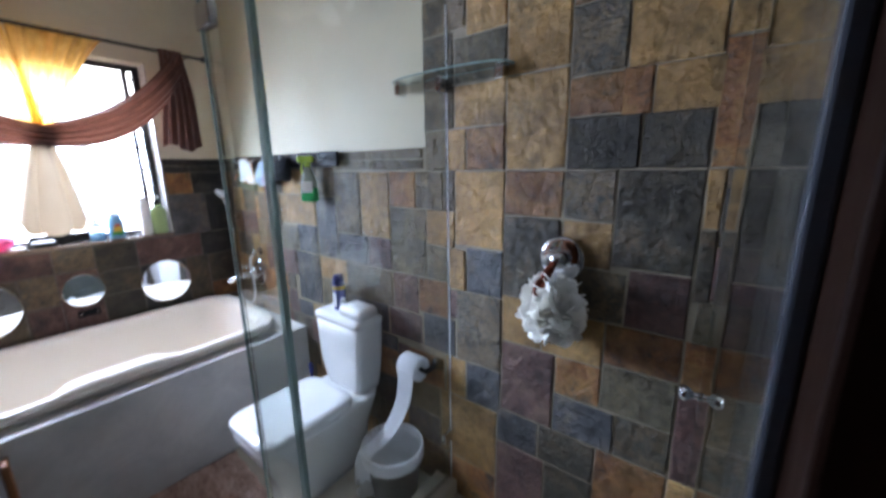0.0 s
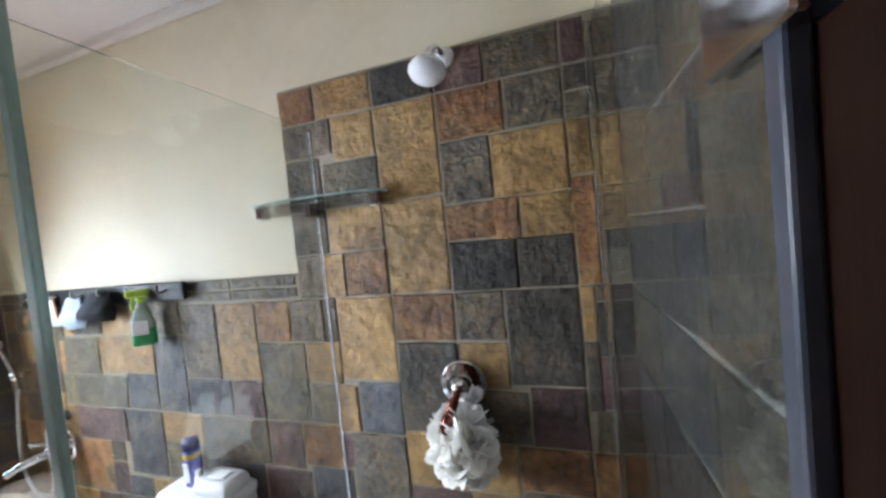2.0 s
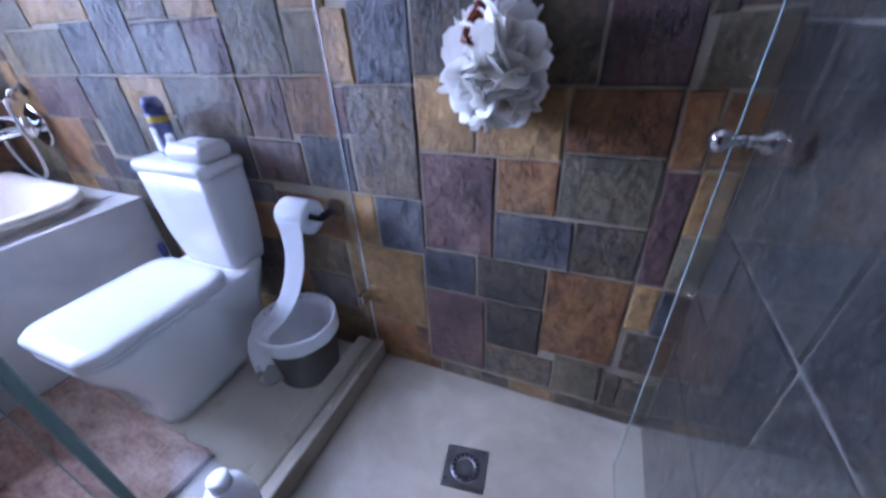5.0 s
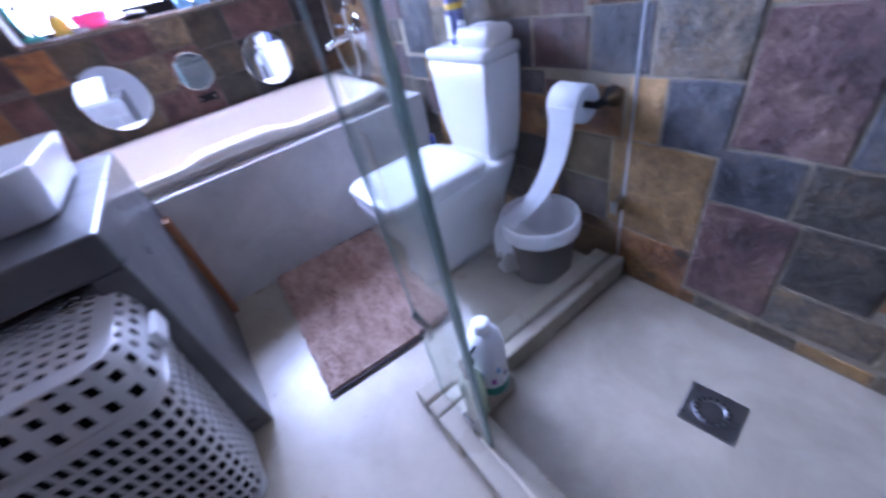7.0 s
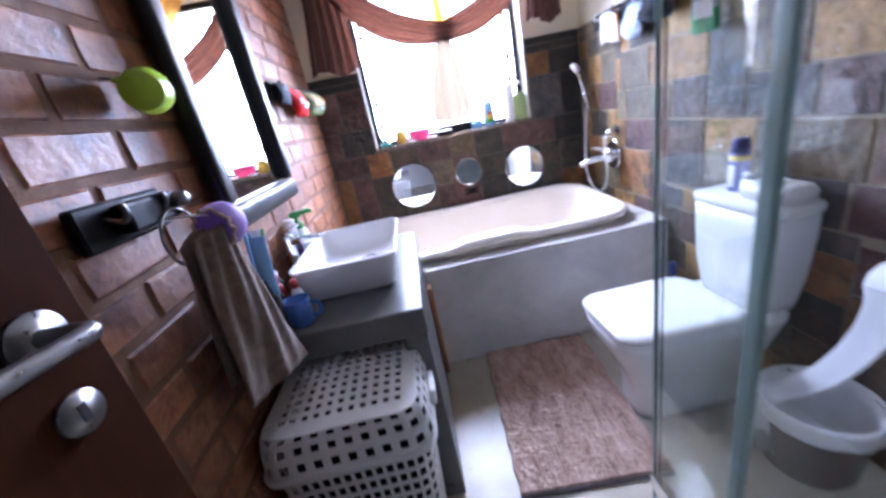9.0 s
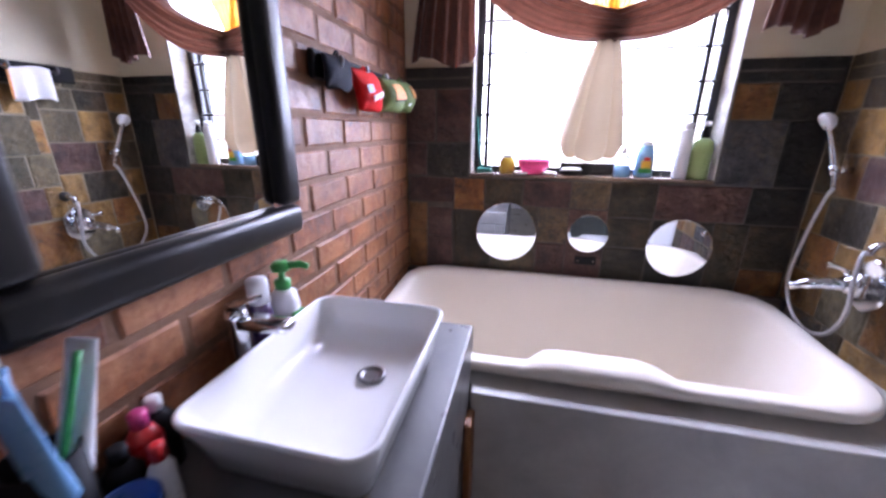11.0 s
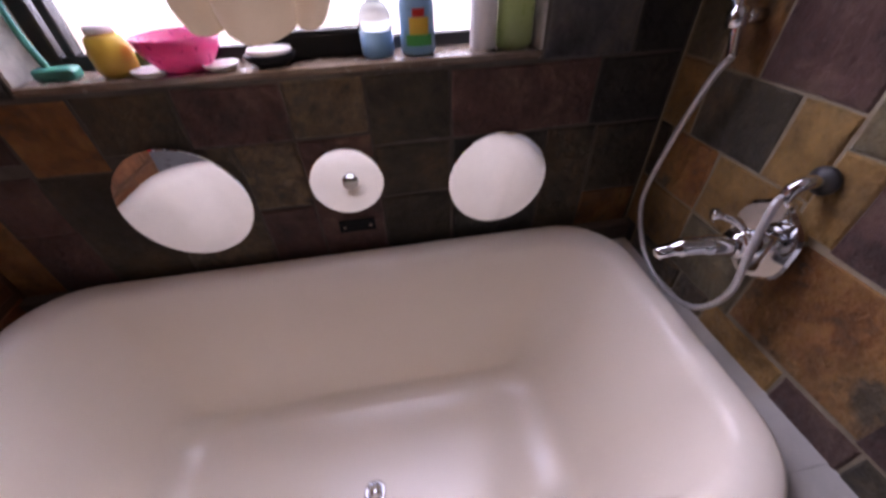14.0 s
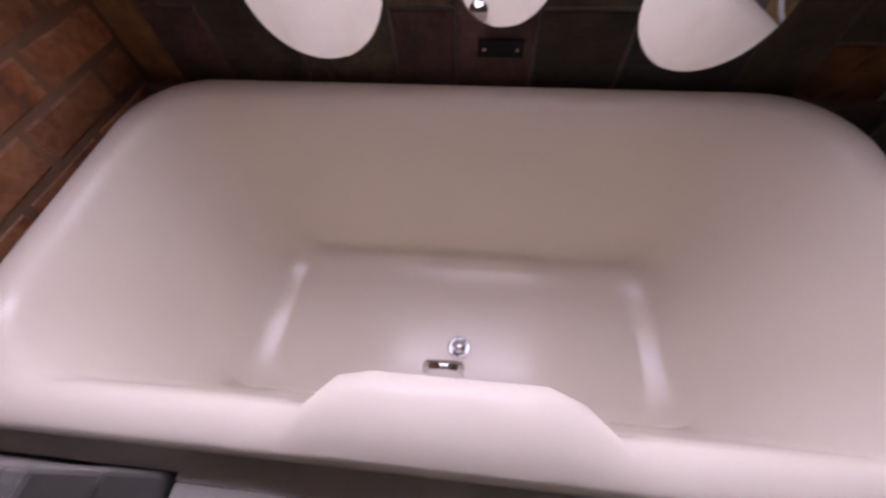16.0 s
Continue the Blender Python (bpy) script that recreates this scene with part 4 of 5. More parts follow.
def puff(name, label, x, y, z, r, mat, seed, n=26):
    """A nylon bath puff: many crumpled ruffles about a centre."""
    ob = thing(name, label, "bath sponge", x, y, z)
    rg = random.Random(seed)
    bm = bmesh.new()
    for _ in range(n):
        d = Vector((rg.gauss(0, 1), rg.gauss(0, 1), rg.gauss(0, 1))).normalized()
        a = d.orthogonal().normalized()
        b = d.cross(a)
        ph, k, off = rg.random() * 6, rg.choice((2, 3, 3, 4)), rg.uniform(-0.2, 0.16)
        rows = []
        for i in range(4):
            rr = r * (0.06 + 0.19 * i)
            rows.append([bm.verts.new(d * (r * (0.5 + 0.13 * i + off) + r * 0.07 * i * math.sin(k * t + ph)) + (a * math.cos(t) + b * math.sin(t)) * rr * (1 + 0.12 * math.sin(3 * t + ph))) for t in [2 * math.pi * q / 22 for q in range(22)]])
        for p, q in zip(rows, rows[1:]):
            for i in range(22):
                bm.faces.new((p[i], p[(i + 1) % 22], q[(i + 1) % 22], q[i]))
    tagged(part("netting", bm, mat, ob, smooth=True), kind="stuff")
    return ob


pp = thing("bath_sponge", "lavender purple bath sponge with a pale corded edge", "bath sponge", W + 0.10, -1.70, 1.085)
part("sponge_dome", loft([ring(0, 0, r * (1 + 0.0), z, 40) for r, z in ((0.036, 0.003), (0.041, 0.0), (0.045, 0.012), (0.046, 0.028), (0.042, 0.045), (0.033, 0.058), (0.018, 0.067), (0.004, 0.07))]), purple_net, pp, smooth=True, at=pose(0, 0, 0, -82, 0, -12))
part("cord_edge", tube([((0.041 + 0.002 * math.sin(13 * a)) * math.cos(a), (0.041 + 0.002 * math.sin(13 * a)) * math.sin(a), 0.0035 * math.sin(9 * a)) for a in [2 * math.pi * k / 72 for k in range(73)]], 0.0035, 6), cream_cloth, pp, "pale cord edge", True, pose(0, 0, 0, -82, 0, -12))
part("cord", tube(smooth_line([(-0.05, -0.05, 0.045), (-0.02, -0.03, 0.04), (0, 0, 0.03)], 5), 0.002, 6), white_plastic, pp)

# ---- things on the counter ----
turned("soap_dispenser", "white soap bottle with a green pump", "soap dispenser", -1.629, -1.045, CT, [("body", [(0.029, 0), (0.032, 0.006), (0.032, 0.14), (0.027, 0.166), (0.016, 0.178)], white_plastic, ""), ("pump_collar", [(0.018, 0.1785), (0.018, 0.198), (0.007, 0.201), (0.007, 0.222)], green_plastic, "green pump"), ("pump_head", [(0.02, 0.2225), (0.022, 0.234), (0.014, 0.243)], green_plastic, "")])
sd = bpy.data.objects["soap_dispenser"]
part("nozzle", tube([(0.0, 0, 0.232), (0.045, 0.012, 0.236), (0.06, 0.016, 0.23)], 0.008, 8), green_plastic, sd, smooth=True)
part("label_patch", box(0.026, 0.0335, -0.018, 0.018, 0.05, 0.125, 0.001, 1), green_plastic, sd)
mug = turned("mug", "blue plastic mug on the counter", "mug", -1.555, -1.485, CT, [("mug_body", [(0.030, 0), (0.034, 0.004), (0.037, 0.075), (0.037, 0.078), (0.034, 0.076), (0.031, 0.008), (0.01, 0.006)], blue_plastic, "")])
part("mug_handle", tube(smooth_line([(0.034, 0, 0.062), (0.058, 0, 0.056), (0.058, 0, 0.026), (0.034, 0, 0.018)], 5), 0.005, 8), blue_plastic, mug, smooth=True)
holder = turned("toothbrush_cup", "dark cup full of toothbrushes and tubes", "cup", -1.615, -1.515, CT, [("cup_body", [(0.032, 0), (0.036, 0.004), (0.038, 0.17), (0.035, 0.17), (0.032, 0.008), (0.01, 0.006)], black_plastic, "")])
for k, (dx, dy, lean, mat) in enumerate(((0.010, 0.012, 8, sky_plastic), (-0.012, 0.006, -10, white_plastic), (0.0, -0.014, 4, sky_plastic), (0.014, -0.006, 14, green_plastic))):
    bm = tube([(0, 0, 0.01), (0, 0, 0.15), (0.002, 0, 0.19)], 0.0045, 8)
    part("toothbrush", bm, mat, holder, smooth=True, at=pose(dx, dy, 0.105, lean, lean * 0.7, 40 * k))
for dx, dy, lean, mat in ((0.0, 0.018, -16, white_plastic), (0.018, 0.0, 12, sky_plastic)):
    bm = loft([[(0.02 * (1 - 0.1 * s) * math.cos(a), 0.016 * (1 - s * 0.9) * math.sin(a), 0.02 + 0.17 * s) for a in [2 * math.pi * k / 16 for k in range(16)]] for s in (0, 0.1, 0.4, 0.7, 1.0)])
    part("toothpaste_tube", bm, mat, holder, smooth=True, at=pose(dx, dy, 0.10, lean, 6, 20))
G = "bottles by the tap"
turned("bottle", "dark brown bottle with a black cap", "bottle", -1.615, -1.445, CT, [("body", [(0.022, 0), (0.025, 0.004), (0.025, 0.07), (0.012, 0.09)], black_plastic, ""), ("cap", [(0.012, 0.0905), (0.012, 0.112), (0.008, 0.114)], black_plastic, "")], G)
turned("bottle", "red plastic bottle with a pink cap", "bottle", -1.63, -1.40, CT, [("body", [(0.02, 0), (0.024, 0.004), (0.024, 0.085), (0.012, 0.105)], red_plastic, ""), ("cap", [(0.012, 0.1055), (0.012, 0.13), (0.008, 0.133)], pink_plastic, "")], G)
turned("bottle", "dark bottle with a white cap", "bottle", -1.638, -1.37, CT, [("body", [(0.02, 0), (0.024, 0.004), (0.024, 0.09), (0.012, 0.11)], black_plastic, ""), ("cap", [(0.012, 0.1105), (0.012, 0.13), (0.008, 0.132)], white_plastic, "")], G)
turned("bottle", "clear bottle with a red cap", "bottle", -1.565, -1.43, CT, [("body", [(0.014, 0), (0.017, 0.004), (0.017, 0.075), (0.009, 0.09)], white_plastic, ""), ("cap", [(0.0095, 0.0905), (0.0095, 0.115), (0.006, 0.117)], red_plastic, "")], G)
turned("bottle", "purple bottle with a wide white cap by the tap", "bottle", -1.636, -1.118, CT, [("body", [(0.02, 0), (0.024, 0.005), (0.024, 0.15), (0.018, 0.175)], plain("dark_purple", (0.05, 0.02, 0.07), 0.3), ""), ("cap", [(0.022, 0.1755), (0.022, 0.225), (0.017, 0.23)], white_plastic, "white cap")], G)
batten = thing("wood_batten", "short orange-brown wooden batten against the counter", "batten", -1.203, -0.876, 0.0)
part("batten", box(-0.012, 0.010, -0.035, 0.035, 0, 0.48, 0.004, 1), surface("orange_wood", [(0.20, 0.07, 0.02), (0.34, 0.13, 0.04)], 8, (0.4, 0.6), 0.2, 50, stretch=(1, 1, 0.1)), batten)

# ---- laundry basket ----
basket = thing("laundry_basket", "white plastic lattice laundry basket with a lid", "basket", -1.448, -1.612, 0)
basket_mat = plain("off_white_plastic", (0.74, 0.74, 0.72), 0.35)


def lattice(f, nu, nv, hole, thick, cyclic):
    """A skin f(u, v) of small cells, those named by hole left open."""
    bm = bmesh.new()
    n = nu if cyclic else nu + 1
    g = [[bm.verts.new(f(i / nu, j / nv)) for j in range(nv + 1)] for i in range(n)]
    for i in range(nu):
        for j in range(nv):
            if not hole(i, j):
                bm.faces.new((g[i][j], g[(i + 1) % n][j], g[(i + 1) % n][j + 1], g[i][j + 1]))
    for v in [v for v in bm.verts if not v.link_faces]:
        bm.verts.remove(v)
    bmesh.ops.recalc_face_normals(bm, faces=bm.faces[:])
    bmesh.ops.solidify(bm, geom=bm.faces[:], thickness=thick)
    return bm


def around(u, hx, hy, r):
    """A point on a rounded rectangle at the share u of its length."""
    sx, sy = 2 * (hx - r), 2 * (hy - r)
    q = math.pi * r / 2
    s = u * (2 * sx + 2 * sy + 4 * q)
    for k, (ln, ang) in enumerate(((sy, 0), (sx, 90), (sy, 180), (sx, 270))):
        a = radians(ang)
        cx, cy = ((hx - r, hy - r), (-(hx - r), hy - r), (-(hx - r), -(hy - r)), (hx - r, -(hy - r)))[k]
        if s < ln:
            d = s - ln
            return (cx + r * math.cos(a) - d * math.sin(a) * 1.0, cy + r * math.sin(a) + d * math.cos(a))
        s -= ln
        if s < q:
            b = a + s / r
            return (cx + r * math.cos(b), cy + r * math.sin(b))
        s -= q
    return (hx, -(hy - r))


def body_f(u, v):
    k = 0.84 + 0.16 * v
    x, y = around(u, 0.195 * k, 0.165 * k, 0.05)
    return (x, y, 0.004 + 0.487 * v)


part("basket_body", lattice(body_f, 156, 36, lambda i, j: 1 < j < 34 and (i % 3 != 0) and (j % 3 != 1), 0.003, True), basket_mat, basket)
part("basket_floor", loft([round_rect(0, 0, 0.163, 0.138, 0.045, 0.0), round_rect(0, 0, 0.163, 0.138, 0.045, 0.005)]), basket_mat, basket)
part("rim", loft([round_rect(0, 0, hx, hy, 0.055, z) for hx, hy, z in ((0.198, 0.168, 0.485), (0.212, 0.182, 0.487), (0.214, 0.184, 0.499), (0.2, 0.17, 0.503), (0.196, 0.166, 0.497))], (False, False)), basket_mat, basket, smooth=True)


def skirt_f(u, v):
    k = 1.0 - 0.12 * v ** 1.6
    x, y = around(u, 0.207 * k, 0.178 * k, 0.055)
    return (x, y, 0.504 + 0.104 * math.sin(v * math.pi / 2))


lidb = part("basket_lid", lattice(skirt_f, 144, 13, lambda i, j: j < 12 and i % 4 in (1, 2) and j % 4 in (1, 2), 0.003, True), basket_mat, basket)


def top_f(u, v):
    a, b = (u - 0.5) * 2, (v - 0.5) * 2
    kx = math.sqrt(max(0.0, 1 - 0.10 * b ** 8))
    ky = math.sqrt(max(0.0, 1 - 0.10 * a ** 8))
    return (0.182 * a * kx, 0.157 * b * ky, 0.608 + 0.010 * (1 - a * a) * (1 - b * b))


part("lid_top", lattice(top_f, 52, 44, lambda i, j: 2 < i < 49 and 2 < j < 41 and i % 4 in (1, 2) and j % 4 in (1, 2), 0.003, False), basket_mat, lidb)
part("lid_tab", box(0.205, 0.222, -0.045, 0.045, 0.498, 0.545, 0.005, 2), basket_mat, basket)
part("laundry", loft([round_rect(0, 0, hx, hy, 0.04, z) for hx, hy, z in ((0.14, 0.115, 0.006), (0.160, 0.135, 0.25), (0.165, 0.138, 0.45), (0.145, 0.12, 0.54), (0.09, 0.07, 0.565))]), dark_cloth, basket, "dark laundry inside", True)

# ---- floor mat ----
mat_ob = thing("bath_mat", "pinkish beige woven cotton bath mat", "bath mat", -0.768, -1.232, 0.0, -3.5)
rug = surface("woven_cotton", [(0.23, 0.13, 0.098), (0.41, 0.262, 0.198), (0.53, 0.375, 0.295)], 26, (0.85, 0.95), 1.0, 110, stretch=(1, 0.4, 1), grain=0.6, depth=0.01)


def rug_f(u, v):
    x, y = (u - 0.5) * 0.5, (v - 0.5) * 0.77
    return (x + 0.003 * math.sin(v * 40), y, 0.009 + 0.0028 * math.sin(v * 2 * math.pi * 62) + 0.004 * noise.noise((x * 75, y * 60, 0)))


part("weave", sheet(rug_f, 50, 300, 0.007), rug, mat_ob, smooth=True)
for s in (-1, 1):
    part("dark_binding", box(-0.252, 0.252, s * 0.393 - 0.009, s * 0.393 + 0.009, 0.001, 0.011, 0.003, 1), plain("dark_binding", (0.05, 0.035, 0.035), 0.8), mat_ob, "dark woven end binding")

# ---- bin and paper ----
binx, biny = -0.152, -1.690
pail = thing("waste_bin", "black plastic waste bin lined with a white bag", "bin", binx, biny, 0)
part("pail", loft([ring(0, 0, r, z) for r, z in ((0.104, 0.0), (0.109, 0.006), (0.133, 0.235), (0.136, 0.24), (0.130, 0.238), (0.106, 0.012), (0.02, 0.01))]), black_plastic, pail, smooth=True)
bag_mat = plain("thin_white_film", (0.66, 0.66, 0.66), 0.4)
rg = random.Random(5)
loops = []
for r, z, wob in ((0.137, 0.190, 0.005), (0.139, 0.21, 0.004), (0.1405, 0.235, 0.002), (0.138, 0.247, 0.002), (0.131, 0.247, 0.002), (0.119, 0.20, 0.003), (0.106, 0.12, 0.005), (0.093, 0.03, 0.005)):
    loops.append([((r + wob * rg.uniform(0, 1)) * math.cos(a), (r + wob * rg.uniform(0, 1)) * math.sin(a), z + (0.012 * math.sin(3 * a) + wob * rg.uniform(-1, 1) if z < 0.19 else 0)) for a in [2 * math.pi * k / 48 for k in range(48)]])
part("bin_bag", loft(loops, (False, True)), bag_mat, pail, "white plastic bin bag folded over the rim", True)
paper = surface("tissue_paper", [(0.72, 0.72, 0.74), (0.80, 0.80, 0.81)], 20, (0.85, 0.95), 0.25, 200)
RX, RY, RZ = -0.088, -1.775, 0.625
tph = thing("paper_holder", "black toilet paper holder on the tiled wall", "paper holder", -0.008, RY - 0.075, RZ)
part("mount", lathe([(0.03, 0), (0.03, 0.006), (0.012, 0.012), (0.011, 0.075), (0.009, 0.08)], 20), black_plastic, tph, smooth=True, at=pose(0, 0, 0, 0, -90))
part("arm", tube([(-0.08, -0.008, 0), (-0.08, 0.14, 0.0)], 0.009, 12), black_plastic, tph, smooth=True)
roll = thing("toilet_roll", "white toilet paper roll with a long loose end", "toilet paper", RX, RY, RZ)
bm = loft([ring(0, 0, r, z, 36) for r, z in ((0.021, -0.05), (0.05, -0.05), (0.052, -0.047), (0.052, 0.047), (0.05, 0.05), (0.021, 0.05), (0.0205, -0.0499))], (False, False))
part("roll", bm, paper, roll, smooth=True, at=pose(0, 0, 0, 90))
line = smooth_line([(-0.0525, 0, 0.005), (-0.053, 0.0, -0.06), (-0.058, 0.02, -0.16), (-0.085, 0.06, -0.27), (-0.125, 0.105, -0.345), (-0.160, 0.125, -0.366), (-0.186, 0.130, -0.385), (-0.203, 0.130, -0.44), (-0.205, 0.127, -0.50)], 6)
part("loose_end", sheet(lambda u, v: (line[min(int(v * (len(line) - 1)), len(line) - 1)] + Vector((0.012 * math.sin(v * 5) * (u - 0.5) - 0.03 * v * (u - 0.5), (u - 0.5) * 0.095 * (1 - 0.45 * v ** 0.7), 0.006 * math.sin(u * 9 + v * 7) * v - (0.02 * math.sin(u * 14) if v > 0.99 else 0.0)))), 16, len(line) - 1, 0.0015), paper, roll, smooth=True)

# ---- things round the toilet ----
can = turned("air_freshener", "blue and lilac aerosol can with a yellow band", "aerosol can", -0.075, -1.285, 0.771, [("can", [(0.027, 0), (0.029, 0.003), (0.029, 0.125), (0.026, 0.132)], plain("lilac_metal", (0.22, 0.24, 0.50), 0.25, 0.3), ""), ("band", [(0.0293, 0.105), (0.0297, 0.106), (0.0297, 0.122), (0.0293, 0.123)], yellow_plastic, "yellow band"), ("cap", [(0.0285, 0.1325), (0.0285, 0.155), (0.022, 0.175), (0.012, 0.178)], navy_plastic, "dark blue cap")])
part("label_patch", box(-0.0315, -0.006, -0.012, 0.012, 0.02, 0.09, 0.001, 1), white_plastic, can)
pack_w = thing("wipes_pack", "white soft pack of wipes on the cistern", "wipes", -0.088, -1.435, 0.771, 90)
part("pack", loft([round_rect(0, 0, hx, hy, 0.02, z, 5) for hx, hy, z in ((0.07, 0.045, 0.0), (0.082, 0.055, 0.012), (0.084, 0.056, 0.035), (0.074, 0.048, 0.052), (0.05, 0.03, 0.056))]), white_plastic, pack_w, smooth=True)
part("flap", box(-0.035, 0.035, -0.022, 0.022, 0.0565, 0.061, 0.003, 1), white_plastic, pack_w)
turned("small_bottle", "small white bottle beside the wipes", "bottle", -0.10, -1.345, 0.771, [("body", [(0.014, 0), (0.017, 0.003), (0.017, 0.045), (0.012, 0.055)], white_plastic, ""), ("cap", [(0.012, 0.0555), (0.012, 0.072), (0.009, 0.074)], white_plastic, "")])
tbr = thing("toilet_brush", "dark blue toilet brush in its holder", "toilet brush", -0.115, -1.03, 0)
part("holder", lathe([(0.05, 0), (0.055, 0.01), (0.045, 0.11), (0.04, 0.115), (0.03, 0.11), (0.02, 0.1)], 24), navy_plastic, tbr, smooth=True)
part("brush_handle", lathe([(0.009, 0.095), (0.009, 0.34), (0.013, 0.36), (0.012, 0.40), (0.004, 0.41)], 14), navy_plastic, tbr, smooth=True)

# ---- shower fittings ----

fd = thing("floor_drain", "square stainless steel floor drain grate", "drain", -0.305, -2.372, 0.004, 8)
bm = box(-0.06, 0.06, -0.06, 0.06, -0.002, 0.003, 0.001, 1)
part("plate", bm, steel, fd)
part("ring", loft([ring(0, 0, r, z) for r, z in ((0.042, 0.0031), (0.042, 0.0045), (0.026, 0.0045), (0.026, 0.0031))], (False, False)), steel, fd, smooth=True)
for k in range(16):
    part("slot", box(-0.0035, 0.0035, 0.029, 0.039, 0.0046, 0.0052), black_steel, fd, at=pose(0, 0, 0, 0, 0, 22.5 * k))

valve = thing("shower_valve", "round chrome shower mixer with a lever", "shower valve", -0.010, -2.365, 1.165)
part("cover_plate", lathe([(0.070, 0), (0.072, 0.004), (0.066, 0.010), (0.035, 0.013), (0.0, 0.0135)], 40, (True, False)), chrome, valve, smooth=True, at=pose(0, 0, 0, 0, -90))
part("valve_body", lathe([(0.027, 0.012), (0.026, 0.045), (0.022, 0.056), (0.0, 0.058)], 28, (True, False)), chrome, valve, smooth=True, at=pose(0, 0, 0, 0, -90))
# the door's red-brown reflection is put into the lever's colour
part("lever", tube(smooth_line([(-0.062, 0.002, 0.0), (-0.078, 0.016, -0.035), (-0.094, 0.034, -0.078), (-0.100, 0.042, -0.103)], 6), [0.011] * 4 + [0.0145] * 6 + [0.017] * 8 + [0.010], 14), plain("door_reflection_chrome", (0.20, 0.05, 0.028), 0.16, 0.7), valve, "chrome lever with the door's red reflection painted in", True)
sponge = puff("bath_puff", "large white nylon bath puff hung on the shower valve", -0.074, -2.370, 1.022, 0.088, surface("white_nylon", [(0.88, 0.86, 0.78), (0.94, 0.925, 0.87)], 5, (0.7, 0.9), 0.1, 60), 11, 64)
part("cord", tube(smooth_line([(0.01, 0.005, 0.11), (0.0, 0.0, 0.08), (0, 0, 0.04)], 5), 0.003, 6), white_plastic, sponge)
head = thing("overhead_shower", "round white overhead shower on a short arm", "shower", -0.005, -2.40, 2.12)
part("flange", lathe([(0.03, 0), (0.03, 0.005), (0.012, 0.016), (0.0, 0.017)], 24, (True, False)), white_plastic, head, smooth=True, at=pose(0, 0, 0, 0, -90))
part("arm", tube(smooth_line([(-0.005, 0, 0), (-0.06, 0.005, 0.004), (-0.10, 0.01, -0.02), (-0.115, 0.012, -0.045)], 6), 0.010, 12), chrome, head, smooth=True)
part("rose", lathe([(0.014, 0.045), (0.018, 0.03), (0.045, 0.012), (0.05, 0.0), (0.046, -0.008), (0.0, -0.009)], 32, (True, False)), white_plastic, head, smooth=True, at=pose(-0.128, 0.013, -0.085, 0, 22))

shelf = thing("glass_shelf", "green-edged glass shelf on two chrome brackets", "glass shelf", -0.006, -1.93, 1.765)


def shelf_loop(z, k=0.0):
    pts = [(0, -0.25 + k, z)]
    for i in range(13):
        a = -math.pi / 2 + math.pi * i / 12
        pts.append((-(0.095 - k) * math.cos(a) ** 0.5, (0.25 - k) * math.sin(a), z))
    return pts + [(0, 0.25 - k, z)]


sg = part("shelf_glass", loft([shelf_loop(0.0008, 0.002), shelf_loop(0.0052, 0.002)]), clear, shelf)
sg.visible_shadow = False
bm = loft([shelf_loop(0.0), shelf_loop(0.006)], (False, False))
part("polished_edge", bm, edge_glass, shelf)
for y in (-0.215, 0.225):
    part("bracket", box(-0.04, 0.003, y - 0.015, y + 0.015, -0.042, -0.0005, 0.003, 1), chrome, shelf, "square chrome shelf bracket")
    part("bracket_top", box(-0.036, 0.003, y - 0.013, y + 0.013, 0.0065, 0.013, 0.002, 1), chrome, shelf)

# nylon netting and tissue let light through
for net in (bpy.data.materials["white_nylon"], purple_net, paper):
    nt = net.node_tree
    tr = nt.nodes.new("ShaderNodeBsdfTranslucent")
    ms = nt.nodes.new("ShaderNodeMixShader")
    ms.inputs[0].default_value = 0.22
    nt.links.new(nt.nodes["Color Ramp"].outputs[0], tr.inputs[0])
    nt.links.new(nt.nodes["Principled BSDF"].outputs[0], ms.inputs[1])
    nt.links.new(tr.outputs[0], ms.inputs[2])
    nt.links.new(ms.outputs[0], nt.nodes["Material Output"].inputs[0])

# ---- bath mixer with hand shower ----
bmix = thing("bath_mixer", "chrome wall bath mixer with a pointed spout", "bath mixer", -0.008, -0.386, 0.806)


def plate_loop(x, k):
    return [(x, 0.066 * k * math.cos(a) / (0.93 + 0.07 * math.cos(3 * a) ** 2), 0.082 * k * math.sin(a) / (0.93 + 0.07 * math.cos(3 * a) ** 2)) for a in [2 * math.pi * q / 36 for q in range(36)]]


part("back_plate", loft([plate_loop(0.0, 1.0), plate_loop(-0.008, 1.0), plate_loop(-0.013, 0.93)]), chrome, bmix, smooth=False)
part("mixer_neck", tube([(-0.012, 0, 0), (-0.075, 0.0, 0.0)], 0.024, 18), chrome, bmix, smooth=True)
part("collar", lathe([(0.029, 0), (0.031, 0.004), (0.031, 0.014), (0.027, 0.018)], 24), chrome, bmix, smooth=True, at=pose(-0.05, 0, 0, 0, -90))
part("spout", tube(smooth_line([(-0.072, 0.0, -0.004), (-0.11, 0.012, -0.006), (-0.155, 0.026, -0.016), (-0.195, 0.038, -0.034)], 6), [0.021] * 7 + [0.019] * 6 + [0.014] * 5 + [0.006], 14), chrome, bmix, smooth=True)
part("lever", tube(smooth_line([(-0.055, 0.0, 0.02), (-0.07, 0.014, 0.042), (-0.095, 0.03, 0.05), (-0.108, 0.036, 0.05)], 5), [0.009] * 11 + [0.012] * 5, 12), chrome, bmix, smooth=True)
part("diverter", tube([(-0.05, -0.032, -0.03), (-0.05, -0.030, 0.045)], 0.016, 14), chrome, bmix, smooth=True)
